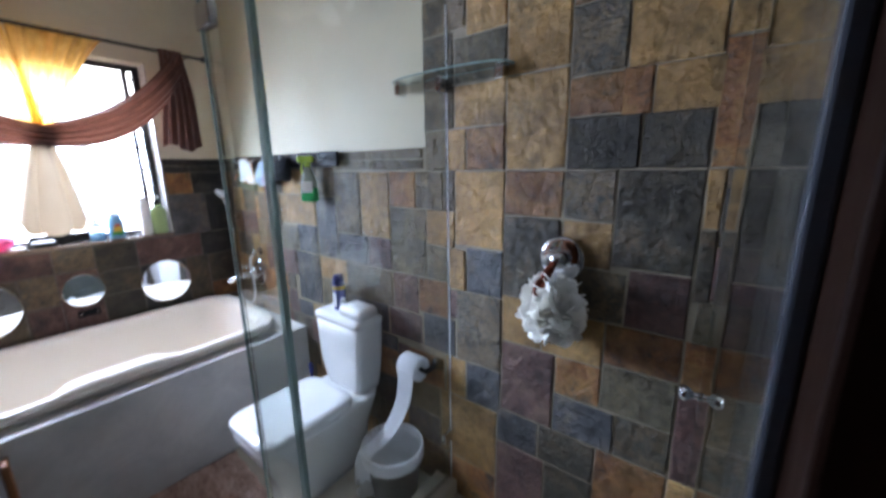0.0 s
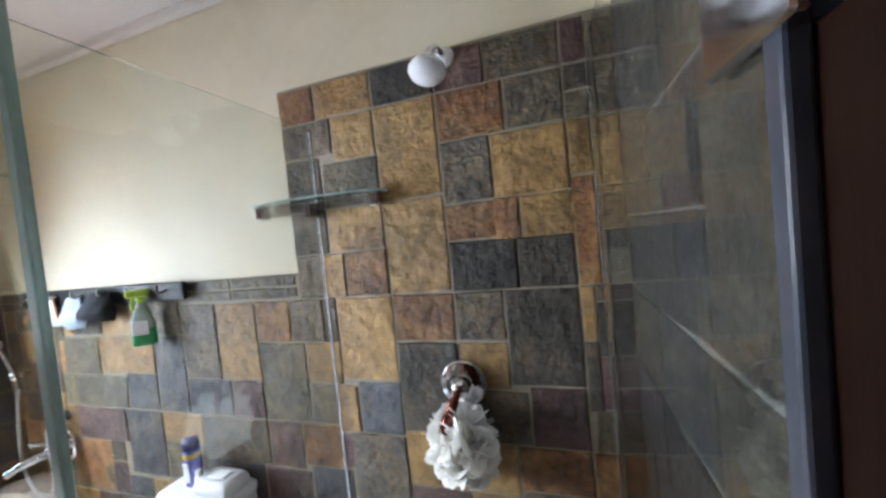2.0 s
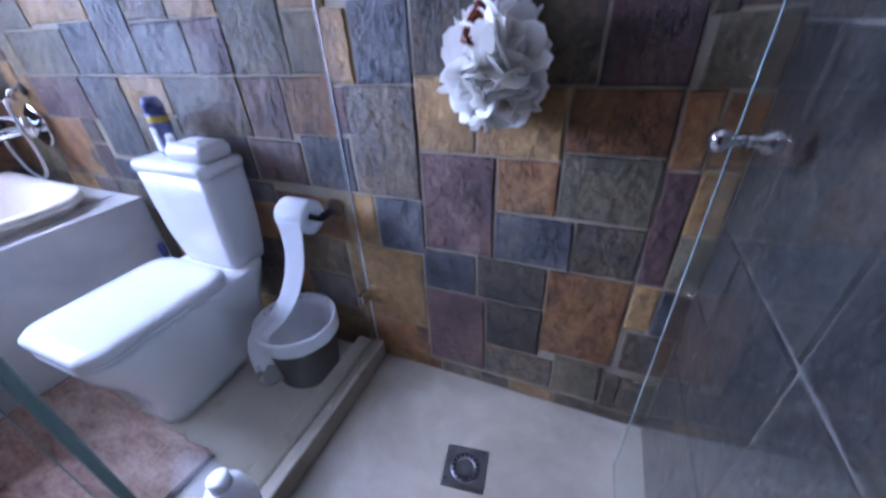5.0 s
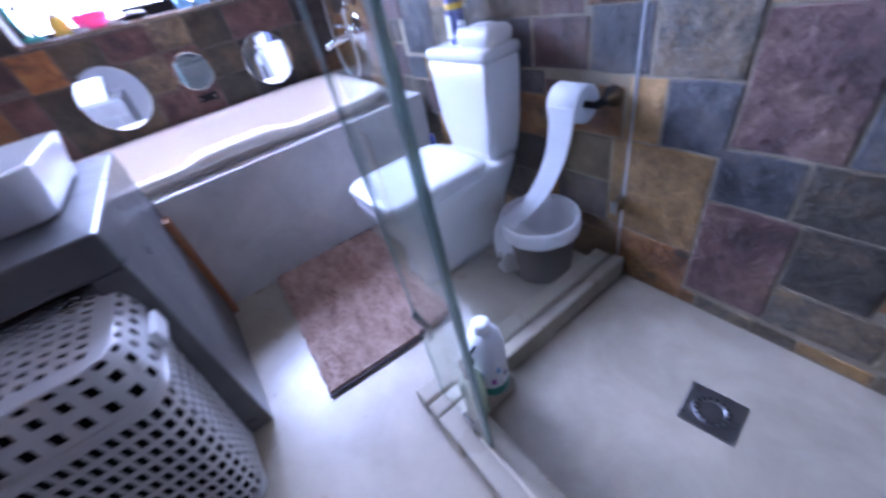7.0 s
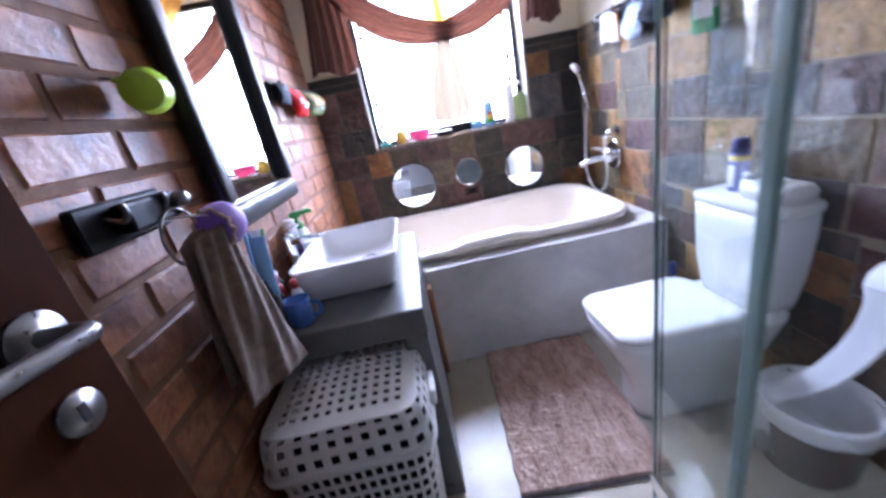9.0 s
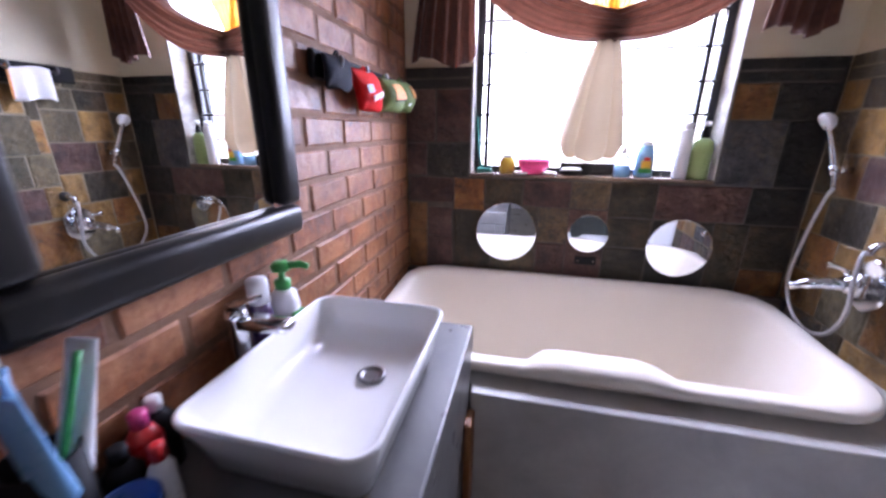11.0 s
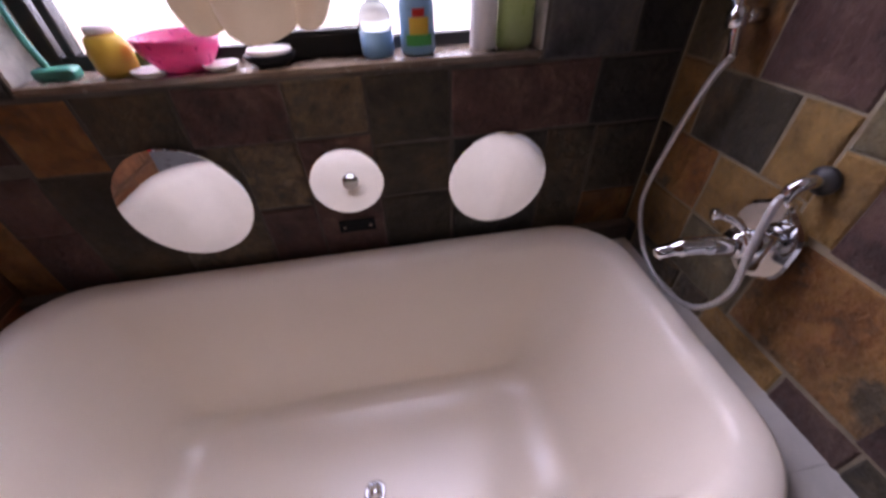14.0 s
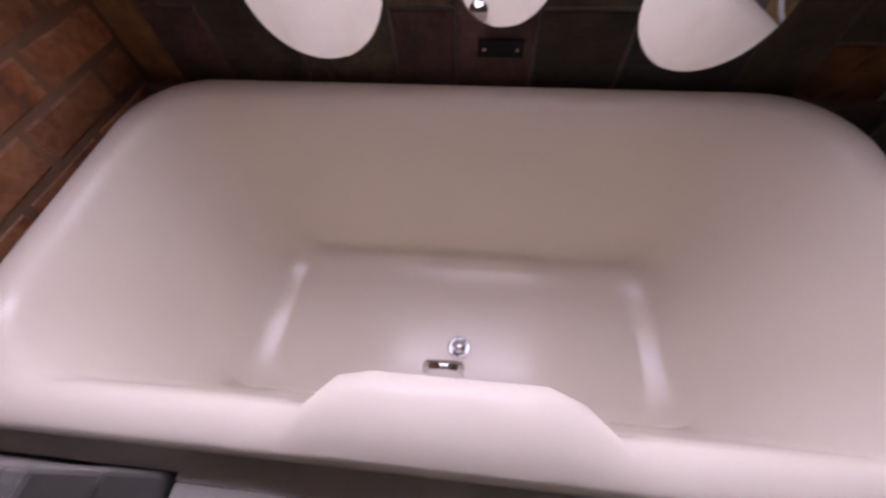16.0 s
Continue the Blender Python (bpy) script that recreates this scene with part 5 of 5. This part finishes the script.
outlet = thing("hose_outlet", "dark chrome wall elbow feeding the shower hose", "wall outlet", -0.008, -0.412, 0.948)
part("flange", lathe([(0.024, 0), (0.024, 0.006), (0.014, 0.012), (0.0, 0.013)], 22, (True, False)), black_steel, outlet, smooth=True, at=pose(0, 0, 0, 0, -90))
part("elbow", tube(smooth_line([(-0.01, 0, 0), (-0.032, 0.0, 0.0), (-0.046, 0.004, -0.012), (-0.05, 0.005, -0.034)], 5), 0.012, 12), chrome, outlet, smooth=True)
hose_metal = surface("flexible_hose", [(0.45, 0.45, 0.46), (0.62, 0.62, 0.63)], 60, (0.25, 0.4), 0.3, 200, metal=0.75)
hand = thing("hand_shower", "white and chrome hand shower on a wall bracket", "hand shower", -0.008, -0.165, 1.145)
part("wall_bracket", tube([(0.0, 0, 0), (-0.045, 0, 0)], 0.013, 12), chrome, hand, smooth=True)
part("bracket_clip", lathe([(0.012, -0.018), (0.017, -0.016), (0.018, 0.012), (0.013, 0.016)], 18), chrome, hand, smooth=True, at=pose(-0.05, 0, 0, -18))
part("handle", tube(smooth_line([(-0.05, -0.022, -0.06), (-0.05, 0.0, 0.0), (-0.055, 0.03, 0.07), (-0.066, 0.052, 0.13), (-0.072, 0.058, 0.15)], 6), [0.009] * 6 + [0.0115] * 7 + [0.0095] * 14, 12), chrome, hand, smooth=True)
part("spray_head", lathe([(0.010, 0.03), (0.026, 0.02), (0.033, 0.004), (0.031, -0.004), (0.0, -0.006)], 28, (True, False)), white_plastic, hand, "white spray face", True, pose(-0.082, 0.060, 0.158, 0, 58, -8))
part("hose", tube(smooth_line([(-0.05, -0.022, -0.06), (-0.048, 0.005, -0.11), (-0.042, 0.045, -0.24), (-0.036, 0.075, -0.38), (-0.040, 0.060, -0.46), (-0.052, -0.02, -0.535), (-0.064, -0.13, -0.555), (-0.072, -0.225, -0.515), (-0.078, -0.272, -0.42), (-0.080, -0.262, -0.32), (-0.074, -0.25, -0.24), (-0.060, -0.243, -0.225), (-0.058, -0.242, -0.232)], 8), 0.0068, 10), hose_metal, hand, "pale flexible metal shower hose", True)

# ---- bottles in the shower corner ----
turned("pump_bottle", "pale green pump bottle in the shower corner", "bottle", -0.741, -2.0, KT - 0.003, [("body", [(0.026, 0), (0.030, 0.006), (0.030, 0.12), (0.025, 0.15), (0.013, 0.162)], plain("clear_green", (0.50, 0.60, 0.40), 0.2, trans=0.3), ""), ("collar", [(0.014, 0.1625), (0.014, 0.18), (0.005, 0.183), (0.005, 0.20)], black_plastic, ""), ("pump_head", [(0.016, 0.2005), (0.017, 0.212), (0.01, 0.216)], black_plastic, "black pump")])
part("nozzle", tube([(0, 0, 0.209), (0.04, 0.02, 0.208)], 0.005, 8), black_plastic, bpy.data.objects["pump_bottle"], smooth=True)
jug = turned("shampoo_jug", "large white bottle with blue and purple print", "bottle", -0.662, -1.966, KT - 0.003, [("body", [(0.043, 0), (0.048, 0.006), (0.048, 0.15), (0.041, 0.205), (0.022, 0.225)], white_plastic, ""), ("base_band", [(0.0485, 0.008), (0.0492, 0.01), (0.0492, 0.04), (0.0485, 0.042)], teal_plastic, "teal base band"), ("cap", [(0.022, 0.2255), (0.022, 0.25), (0.016, 0.254)], white_plastic, "")])
for a, dz, mat in ((200, 0.085, navy_plastic), (235, 0.06, plain("magenta_print", (0.40, 0.04, 0.35), 0.3)), (255, 0.10, sky_plastic), (280, 0.07, navy_plastic)):
    part("label_patch", sheet(lambda u, v, a=a, dz=dz: (0.0488 * math.cos(radians(a + 14 * u)), 0.0488 * math.sin(radians(a + 14 * u)), dz + 0.022 * v), 6, 2, 0.0006), mat, jug)

# ---- tiles and bricks ----
def tile_mesh(w, h, t, ch=0.004, rag=0.0, seed=0):
    """A tile with chamfered, slightly ragged edges: w by h in its plane, the face towards +z."""
    rg = random.Random(seed)
    rim = [(sx + rg.uniform(-rag, rag) / w, sy + rg.uniform(-rag, rag) / h) for sx, sy in ((-0.5, -0.5), (0, -0.5), (0.5, -0.5), (0.5, 0), (0.5, 0.5), (0, 0.5), (-0.5, 0.5), (-0.5, 0))]
    kx, ky = 1 - 2 * ch / w, 1 - 2 * ch / h
    v = [(x * w, y * h, -t) for x, y in rim] + [(x * w, y * h, -ch) for x, y in rim] + [(x * w * kx, y * h * ky, 0) for x, y in rim]
    f = [tuple(range(16, 24))]
    for a in (0, 8):
        f += [(a + i, a + (i + 1) % 8, a + 8 + (i + 1) % 8, a + 8 + i) for i in range(8)]
    me = bpy.data.meshes.new("tile")
    me.from_pydata(v, [], f)
    return me


tile_cache = {}


def piece(name, parent, m, w, h, t, material, ch=0.004):
    key = (round(w, 3), round(h, 3), round(t, 3), material.name)
    if key not in tile_cache:
        me = tile_mesh(w, h, t, ch, 0.0022, len(tile_cache))
        me.materials.append(material)
        tile_cache[key] = me
    ob = new(name, tile_cache[key])
    ob.matrix_basis = m
    ob.parent = parent
    return ob


FACE = {"east": pose(0, 0, 0, 90, 0, -90), "north": pose(0, 0, 0, 90, 0, 0), "south": pose(0, 0, 0, 90, 0, 180), "west": pose(0, 0, 0, 90, 0, 90)}


def lay(parent, side, a0, a1, z0, z1, kind, rng, gap=0.0052, thick=0.010):
    """One slate tile; a runs along the wall in world x or y."""
    a, z, w, h = (a0 + a1) / 2, (z0 + z1) / 2, a1 - a0 - gap, z1 - z0 - gap
    proud = 0.0015 + 0.003 * rng.random()
    place = {"east": (-proud, a, z), "north": (a, -proud, z), "south": (a, S + proud, z), "west": (W + proud, a, z)}[side]
    tilt = pose(0, 0, 0, rng.uniform(-0.35, 0.35), rng.uniform(-0.35, 0.35), rng.uniform(-0.3, 0.3))
    return piece("tile", parent, Matrix.Translation(place) @ FACE[side] @ tilt, round(w, 3), round(h, 3), thick, slates[kind])


def pack(parent, side, a0, a1, z0, z1, rng, kinds, nu=None, nv=None, skip=None, unit=0.098, vunit=0.150):
    """Random ashlar: rectangles of whole units fill the field."""
    nu, nv = nu or round((a1 - a0) / unit), nv or max(1, round((z1 - z0) / vunit))
    du, dv = (a1 - a0) / nu, (z1 - z0) / nv
    used = [[False] * nv for _ in range(nu)]
    for j in range(nv):
        for i in range(nu):
            if used[i][j]:
                continue
            for w, h in rng.sample([(2, 1), (2, 2), (1, 1), (2, 1), (3, 2), (2, 2), (3, 1)], 7) + [(1, 1)]:
                if i + w <= nu and j + h <= nv and not any(used[p][q] for p in range(i, i + w) for q in range(j, j + h)):
                    break
            for p in range(i, i + w):
                for q in range(j, j + h):
                    used[p][q] = True
            r = (a0 + i * du, a0 + (i + w) * du, z0 + j * dv, z0 + (j + h) * dv)
            if skip and skip(*r):
                continue
            lay(parent, side, *r, rng.choice(kinds), rng)


rng = random.Random(7)
back_e = structure("tiling_east", box(0.001, 0.0079, S, -0.0005, 0, DADO, bm=box(0.001, 0.0079, S, -1.80, DADO, TILE_TOP)), grout, "multicoloured slate tiling with pale grout", "tiling")
back_n = structure("tiling_north", box(W + 0.001, WX0, 0.001, 0.0079, 0.5, DADO, bm=box(WX1, -0.0005, 0.001, 0.0079, 0.5, DADO, bm=box(WX0, WX1, 0.001, 0.0079, 0.5, WZ0 - 0.013))), grey_grout, "dark multicoloured slate tiling behind the bath", "tiling")
back_s = structure("tiling_south", box(-0.844, -0.0005, S - 0.0079, S - 0.001, 0, TILE_TOP), grey_grout, "dark slate tiling in the shower", "tiling")
# slate courses on the east wall: along the wall from, to, height from, to, kind of stone
ashlar_1 = (
    (-1.744, -1.590, 1.288, 1.440, "o"),
    (-1.886, -1.744, 1.288, 1.440, "m"),
    (-1.590, -1.398, 1.142, 1.440, "t"),
    (-1.398, -1.210, 1.142, 1.440, "m"),
    (-1.038, -0.692, 1.156, 1.319, "t"),
    (-0.692, -0.446, 1.142, 1.319, "g"),
    (-1.210, -1.038, 0.998, 1.319, "b"),
    (-1.797, -1.590, 0.998, 1.288, "g"),
    (-1.942, -1.797, 1.142, 1.288, "t"),
    (-1.436, -1.210, 0.998, 1.142, "b"),
    (-1.590, -1.436, 0.998, 1.142, "r"),
    (-1.038, -0.847, 0.998, 1.156, "b"),
    (-0.847, -0.507, 0.998, 1.142, "g"),
    (-1.908, -1.797, 0.998, 1.142, "g"),
    (-1.744, -1.590, 0.821, 0.998, "r"),
    (-1.908, -1.744, 0.843, 0.998, "o"),
    (-1.590, -1.263, 0.821, 0.998, "m"),
    (-0.812, -0.474, 0.843, 0.998, "r"),
    (-1.038, -0.812, 0.710, 0.998, "b"),
    (-1.263, -1.038, 0.873, 0.998, "t"),
)
ashlar_2 = (
    (-1.263, -1.038, 0.710, 0.873, "g"),
    (-0.692, -0.404, 0.607, 0.843, "o"),
    (-0.977, -0.729, 1.319, 1.460, "t"),
    (-1.210, -0.977, 1.319, 1.460, "m"),
    (-1.764, -1.558, 0.679, 0.821, "r"),
    (-1.942, -1.764, 0.679, 0.843, "b"),
    (-2.151, -1.942, 0.679, 0.978, "m"),
    (-2.307, -2.151, 0.821, 0.998, "t"),
    (-2.507, -2.307, 0.821, 0.978, "t"),
    (-2.713, -2.507, 0.843, 0.978, "o"),
    (-2.151, -1.993, 0.502, 0.679, "b"),
    (-1.993, -1.886, 0.502, 0.679, "t"),
    (-2.356, -2.151, 0.531, 0.821, "r"),
    (-2.507, -2.356, 0.679, 0.821, "o"),
    (-2.556, -2.356, 0.531, 0.679, "b"),
    (-2.713, -2.556, 0.531, 0.679, "m"),
    (-2.713, -2.507, 0.679, 0.843, "g"),
    (-2.307, -2.137, 0.383, 0.531, "b"),
    (-2.507, -2.307, 0.383, 0.531, "d"),
    (-2.338, -2.137, 0.068, 0.383, "r"),
)
ashlar_3 = (
    (-2.507, -2.338, 0.199, 0.383, "d"),
    (-2.713, -2.507, 0.226, 0.531, "o"),
    (-2.556, -2.338, 0.068, 0.199, "m"),
    (-2.698, -2.556, 0.068, 0.226, "g"),
    (-2.137, -1.854, 0.199, 0.502, "t"),
    (-2.137, -1.886, 0.006, 0.199, "o"),
    (-2.356, -2.151, 0.998, 1.288, "d"),
    (-1.993, -1.908, 0.978, 1.142, "t"),
    (-2.151, -1.993, 0.978, 1.156, "b"),
    (-2.713, -2.556, 0.978, 1.156, "r"),
    (-2.556, -2.356, 0.978, 1.142, "m"),
    (-2.776, -2.713, 0.821, 0.978, "o"),
    (-2.776, -2.713, 0.531, 0.821, "r"),
    (-2.776, -2.713, 0.383, 0.531, "t"),
    (-1.942, -1.797, 2.027, 2.144, "o"),
    (-2.151, -1.942, 2.027, 2.144, "t"),
    (-2.356, -2.151, 2.027, 2.144, "d"),
    (-2.507, -2.356, 2.027, 2.144, "r"),
    (-2.713, -2.507, 2.027, 2.144, "m"),
    (-2.776, -2.713, 2.027, 2.144, "r"),
)
ashlar_4 = (
    (-1.993, -1.797, 1.911, 2.027, "m"),
    (-2.151, -1.993, 1.883, 2.027, "t"),
    (-2.356, -2.151, 1.734, 2.027, "t"),
    (-2.556, -2.356, 1.883, 2.027, "o"),
    (-2.713, -2.556, 1.883, 2.027, "m"),
    (-2.776, -2.713, 1.958, 2.027, "d"),
    (-2.776, -2.713, 1.883, 1.958, "g"),
    (-1.942, -1.797, 1.734, 1.911, "m"),
    (-2.151, -1.942, 1.734, 1.883, "g"),
    (-2.507, -2.356, 1.700, 1.883, "m"),
    (-2.713, -2.507, 1.700, 1.883, "t"),
    (-2.776, -2.713, 1.734, 1.883, "t"),
    (-1.942, -1.797, 1.588, 1.734, "g"),
    (-2.151, -1.942, 1.588, 1.734, "t"),
    (-2.356, -2.151, 1.440, 1.734, "t"),
    (-2.507, -2.356, 1.588, 1.700, "o"),
    (-2.556, -2.356, 1.440, 1.588, "d"),
    (-2.713, -2.556, 1.440, 1.588, "d"),
    (-2.776, -2.713, 1.440, 1.734, "o"),
    (-1.908, -1.797, 1.440, 1.588, "g"),
)
ashlar_5 = (
    (-1.993, -1.908, 1.440, 1.588, "t"),
    (-2.151, -1.993, 1.440, 1.588, "o"),
    (-1.942, -1.886, 1.288, 1.440, "m"),
    (-2.151, -1.942, 1.156, 1.440, "t"),
    (-2.356, -2.151, 1.288, 1.440, "o"),
    (-2.507, -2.356, 1.288, 1.440, "m"),
    (-2.713, -2.507, 1.156, 1.440, "d"),
    (-2.754, -2.713, 1.288, 1.440, "t"),
    (-2.507, -2.356, 1.142, 1.288, "t"),
    (-2.754, -2.713, 1.090, 1.288, "d"),
)
ashlar = ashlar_1 + ashlar_2 + ashlar_3 + ashlar_4 + ashlar_5
for r in ashlar:
    lay(back_e, "east", *r, rng)


def fill(parent, side, a0, a1, z0, z1, taken, rng, kinds, g=0.025, least=0.06):
    """Tiles of random size in what the courses leave free."""
    nu, nv = int(round((a1 - a0) / g)), int(round((z1 - z0) / g))
    du, dv = (a1 - a0) / nu, (z1 - z0) / nv
    used = [[any(r[0] < a0 + (i + 0.5) * du < r[1] and r[2] < z0 + (j + 0.5) * dv < r[3] for r in taken) for j in range(nv)] for i in range(nu)]
    for j in range(nv):
        for i in range(nu):
            if used[i][j]:
                continue
            w, h = 1, 1
            most_w, most_h = rng.choice((4, 6, 6, 8, 8, 11)), 6
            while w < most_w and i + w < nu and not used[i + w][j]:
                w += 1
            while h < most_h and j + h < nv and not any(used[p][j + h] for p in range(i, i + w)):
                h += 1
            for p in range(i, i + w):
                for q in range(j, j + h):
                    used[p][q] = True
            if w * du >= least * 0.6 and h * dv >= least * 0.6:
                lay(parent, side, a0 + i * du, a0 + (i + w) * du, z0 + j * dv, z0 + (j + h) * dv, rng.choice(kinds), rng)


fill(back_e, "east", S, -1.795, DADO, TILE_TOP, ashlar, rng, "tgom")
fill(back_e, "east", S, -0.006, 0.006, DADO - 0.085, ashlar, rng, "tgobrmd")
for z0, z1 in ((DADO - 0.085, DADO - 0.043), (DADO - 0.043, DADO)):
    y = -1.79
    while y < -0.02:
        y1 = min(y + 0.30, -0.006)
        lay(back_e, "east", y, y1, z0, z1, "g", rng)
        y = y1
# slate behind the bath: along the wall from, to, height from, to, kind of stone
bath_slate_1 = (
    (-1.566, -1.435, 0.537, 0.764, "r"),
    (-1.435, -1.245, 0.537, 0.901, "d"),
    (-1.032, -0.897, 0.537, 0.764, "r"),
    (-1.032, -0.897, 0.764, 0.933, "m"),
    (-0.897, -0.731, 0.537, 0.933, "r"),
    (-0.731, -0.546, 0.764, 0.901, "d"),
    (-0.731, -0.546, 0.537, 0.764, "d"),
    (-0.304, -0.172, 0.537, 0.901, "d"),
    (-0.172, -0.006, 0.706, 0.901, "d"),
    (-0.172, -0.006, 0.537, 0.706, "o"),
    (-1.656, -1.435, 0.933, 1.056, "r"),
    (-1.435, -1.285, 0.901, 1.056, "o"),
    (-1.285, -1.106, 0.933, 1.056, "d"),
    (-1.106, -0.897, 0.933, 1.056, "r"),
    (-0.897, -0.731, 0.933, 1.056, "m"),
    (-0.731, -0.546, 0.901, 1.056, "d"),
)
bath_slate_2 = (
    (-0.546, -0.199, 0.901, 1.056, "r"),
    (-0.199, -0.006, 0.901, 1.056, "k"),
    (-1.566, -1.360, 1.056, 1.213, "k"),
    (-1.665, -1.566, 0.537, 0.933, "o"),
    (-1.245, -1.032, 0.537, 0.933, "m"),
    (-0.546, -0.304, 0.537, 0.901, "k"),
    (-1.665, -1.523, 1.213, 1.445, "r"),
    (-1.523, -1.360, 1.213, 1.445, "r"),
    (-0.340, -0.135, 1.056, 1.311, "b"),
    (-0.135, -0.006, 1.056, 1.311, "k"),
    (-0.340, -0.199, 1.311, 1.445, "o"),
    (-0.199, -0.006, 1.311, 1.445, "k"),
)
bath_slate = bath_slate_1 + bath_slate_2
for r in bath_slate:
    lay(back_n, "north", *r, rng)
fill(back_n, "north", W, -0.006, LEDGE + 0.002, WZ0 - 0.014, bath_slate, rng, "krkm")
fill(back_n, "north", W, WX0, WZ0 - 0.013, DADO - 0.085, bath_slate, rng, "rkr")
fill(back_n, "north", WX1, -0.006, WZ0 - 0.013, DADO - 0.085, bath_slate, rng, "kkr")
for a0, a1 in ((W, WX0), (WX1, -0.006)):
    for z0, z1 in ((DADO - 0.085, DADO - 0.043), (DADO - 0.043, DADO)):
        lay(back_n, "north", a0, a1, z0, z1, "k", rng)
pack(back_s, "south", -0.800, -0.006, 0.006, TILE_TOP, rng, "kkkdk", unit=0.132, vunit=0.178)


# red face bricks in stretcher bond
def brick_rows():
    rows = []
    course, length = 0.087, 0.212
    for j in range(int(H / course) + 1):
        z0 = max(0.0, j * course - 0.002)
        y = -0.422 - 0.106 * (j % 2) - 13 * length
        while y < -0.002:
            a0, a1 = max(y, S), min(y + length, -0.002)
            if a1 - a0 > 0.03 and z0 + course <= H + 0.06:
                rows.append((a0, a1, z0, min(j * course - 0.002 + course, H)))
            y += length
    return rows


near, rest = [], []
for b in brick_rows():
    (near if b[0] > -2.3 and 0.5 < b[2] < 2.1 else rest).append(b)
for a0, a1, z0, z1 in near:
    w, h = a1 - a0 - 0.013, z1 - z0 - 0.013
    m = Matrix.Translation((W + 0.004 * rng.random(), (a0 + a1) / 2, (z0 + z1) / 2)) @ FACE["west"] @ pose(0, 0, 0, rng.uniform(-0.6, 0.6), rng.uniform(-0.4, 0.4), rng.uniform(-0.5, 0.5))
    piece("brick", wall_west, m, round(w, 3), round(h, 3), 0.014, brick_mat, 0.006)
verts, faces = [], []
for a0, a1, z0, z1 in rest:
    me = tile_mesh(a1 - a0 - 0.013, z1 - z0 - 0.013, 0.014, 0.006, 0.003, len(verts))
    m = Matrix.Translation((W + 0.004 * rng.random(), (a0 + a1) / 2, (z0 + z1) / 2)) @ FACE["west"]
    k = len(verts)
    verts += [tuple(m @ v.co) for v in me.vertices]
    faces += [tuple(k + i for i in p.vertices) for p in me.polygons]
    bpy.data.meshes.remove(me)
me = bpy.data.meshes.new("brick_field")
me.from_pydata(verts, [], faces)
me.materials.append(brick_mat)
field = new("brick_field", me)
field.parent = wall_west
tagged(field, kind="stuff")
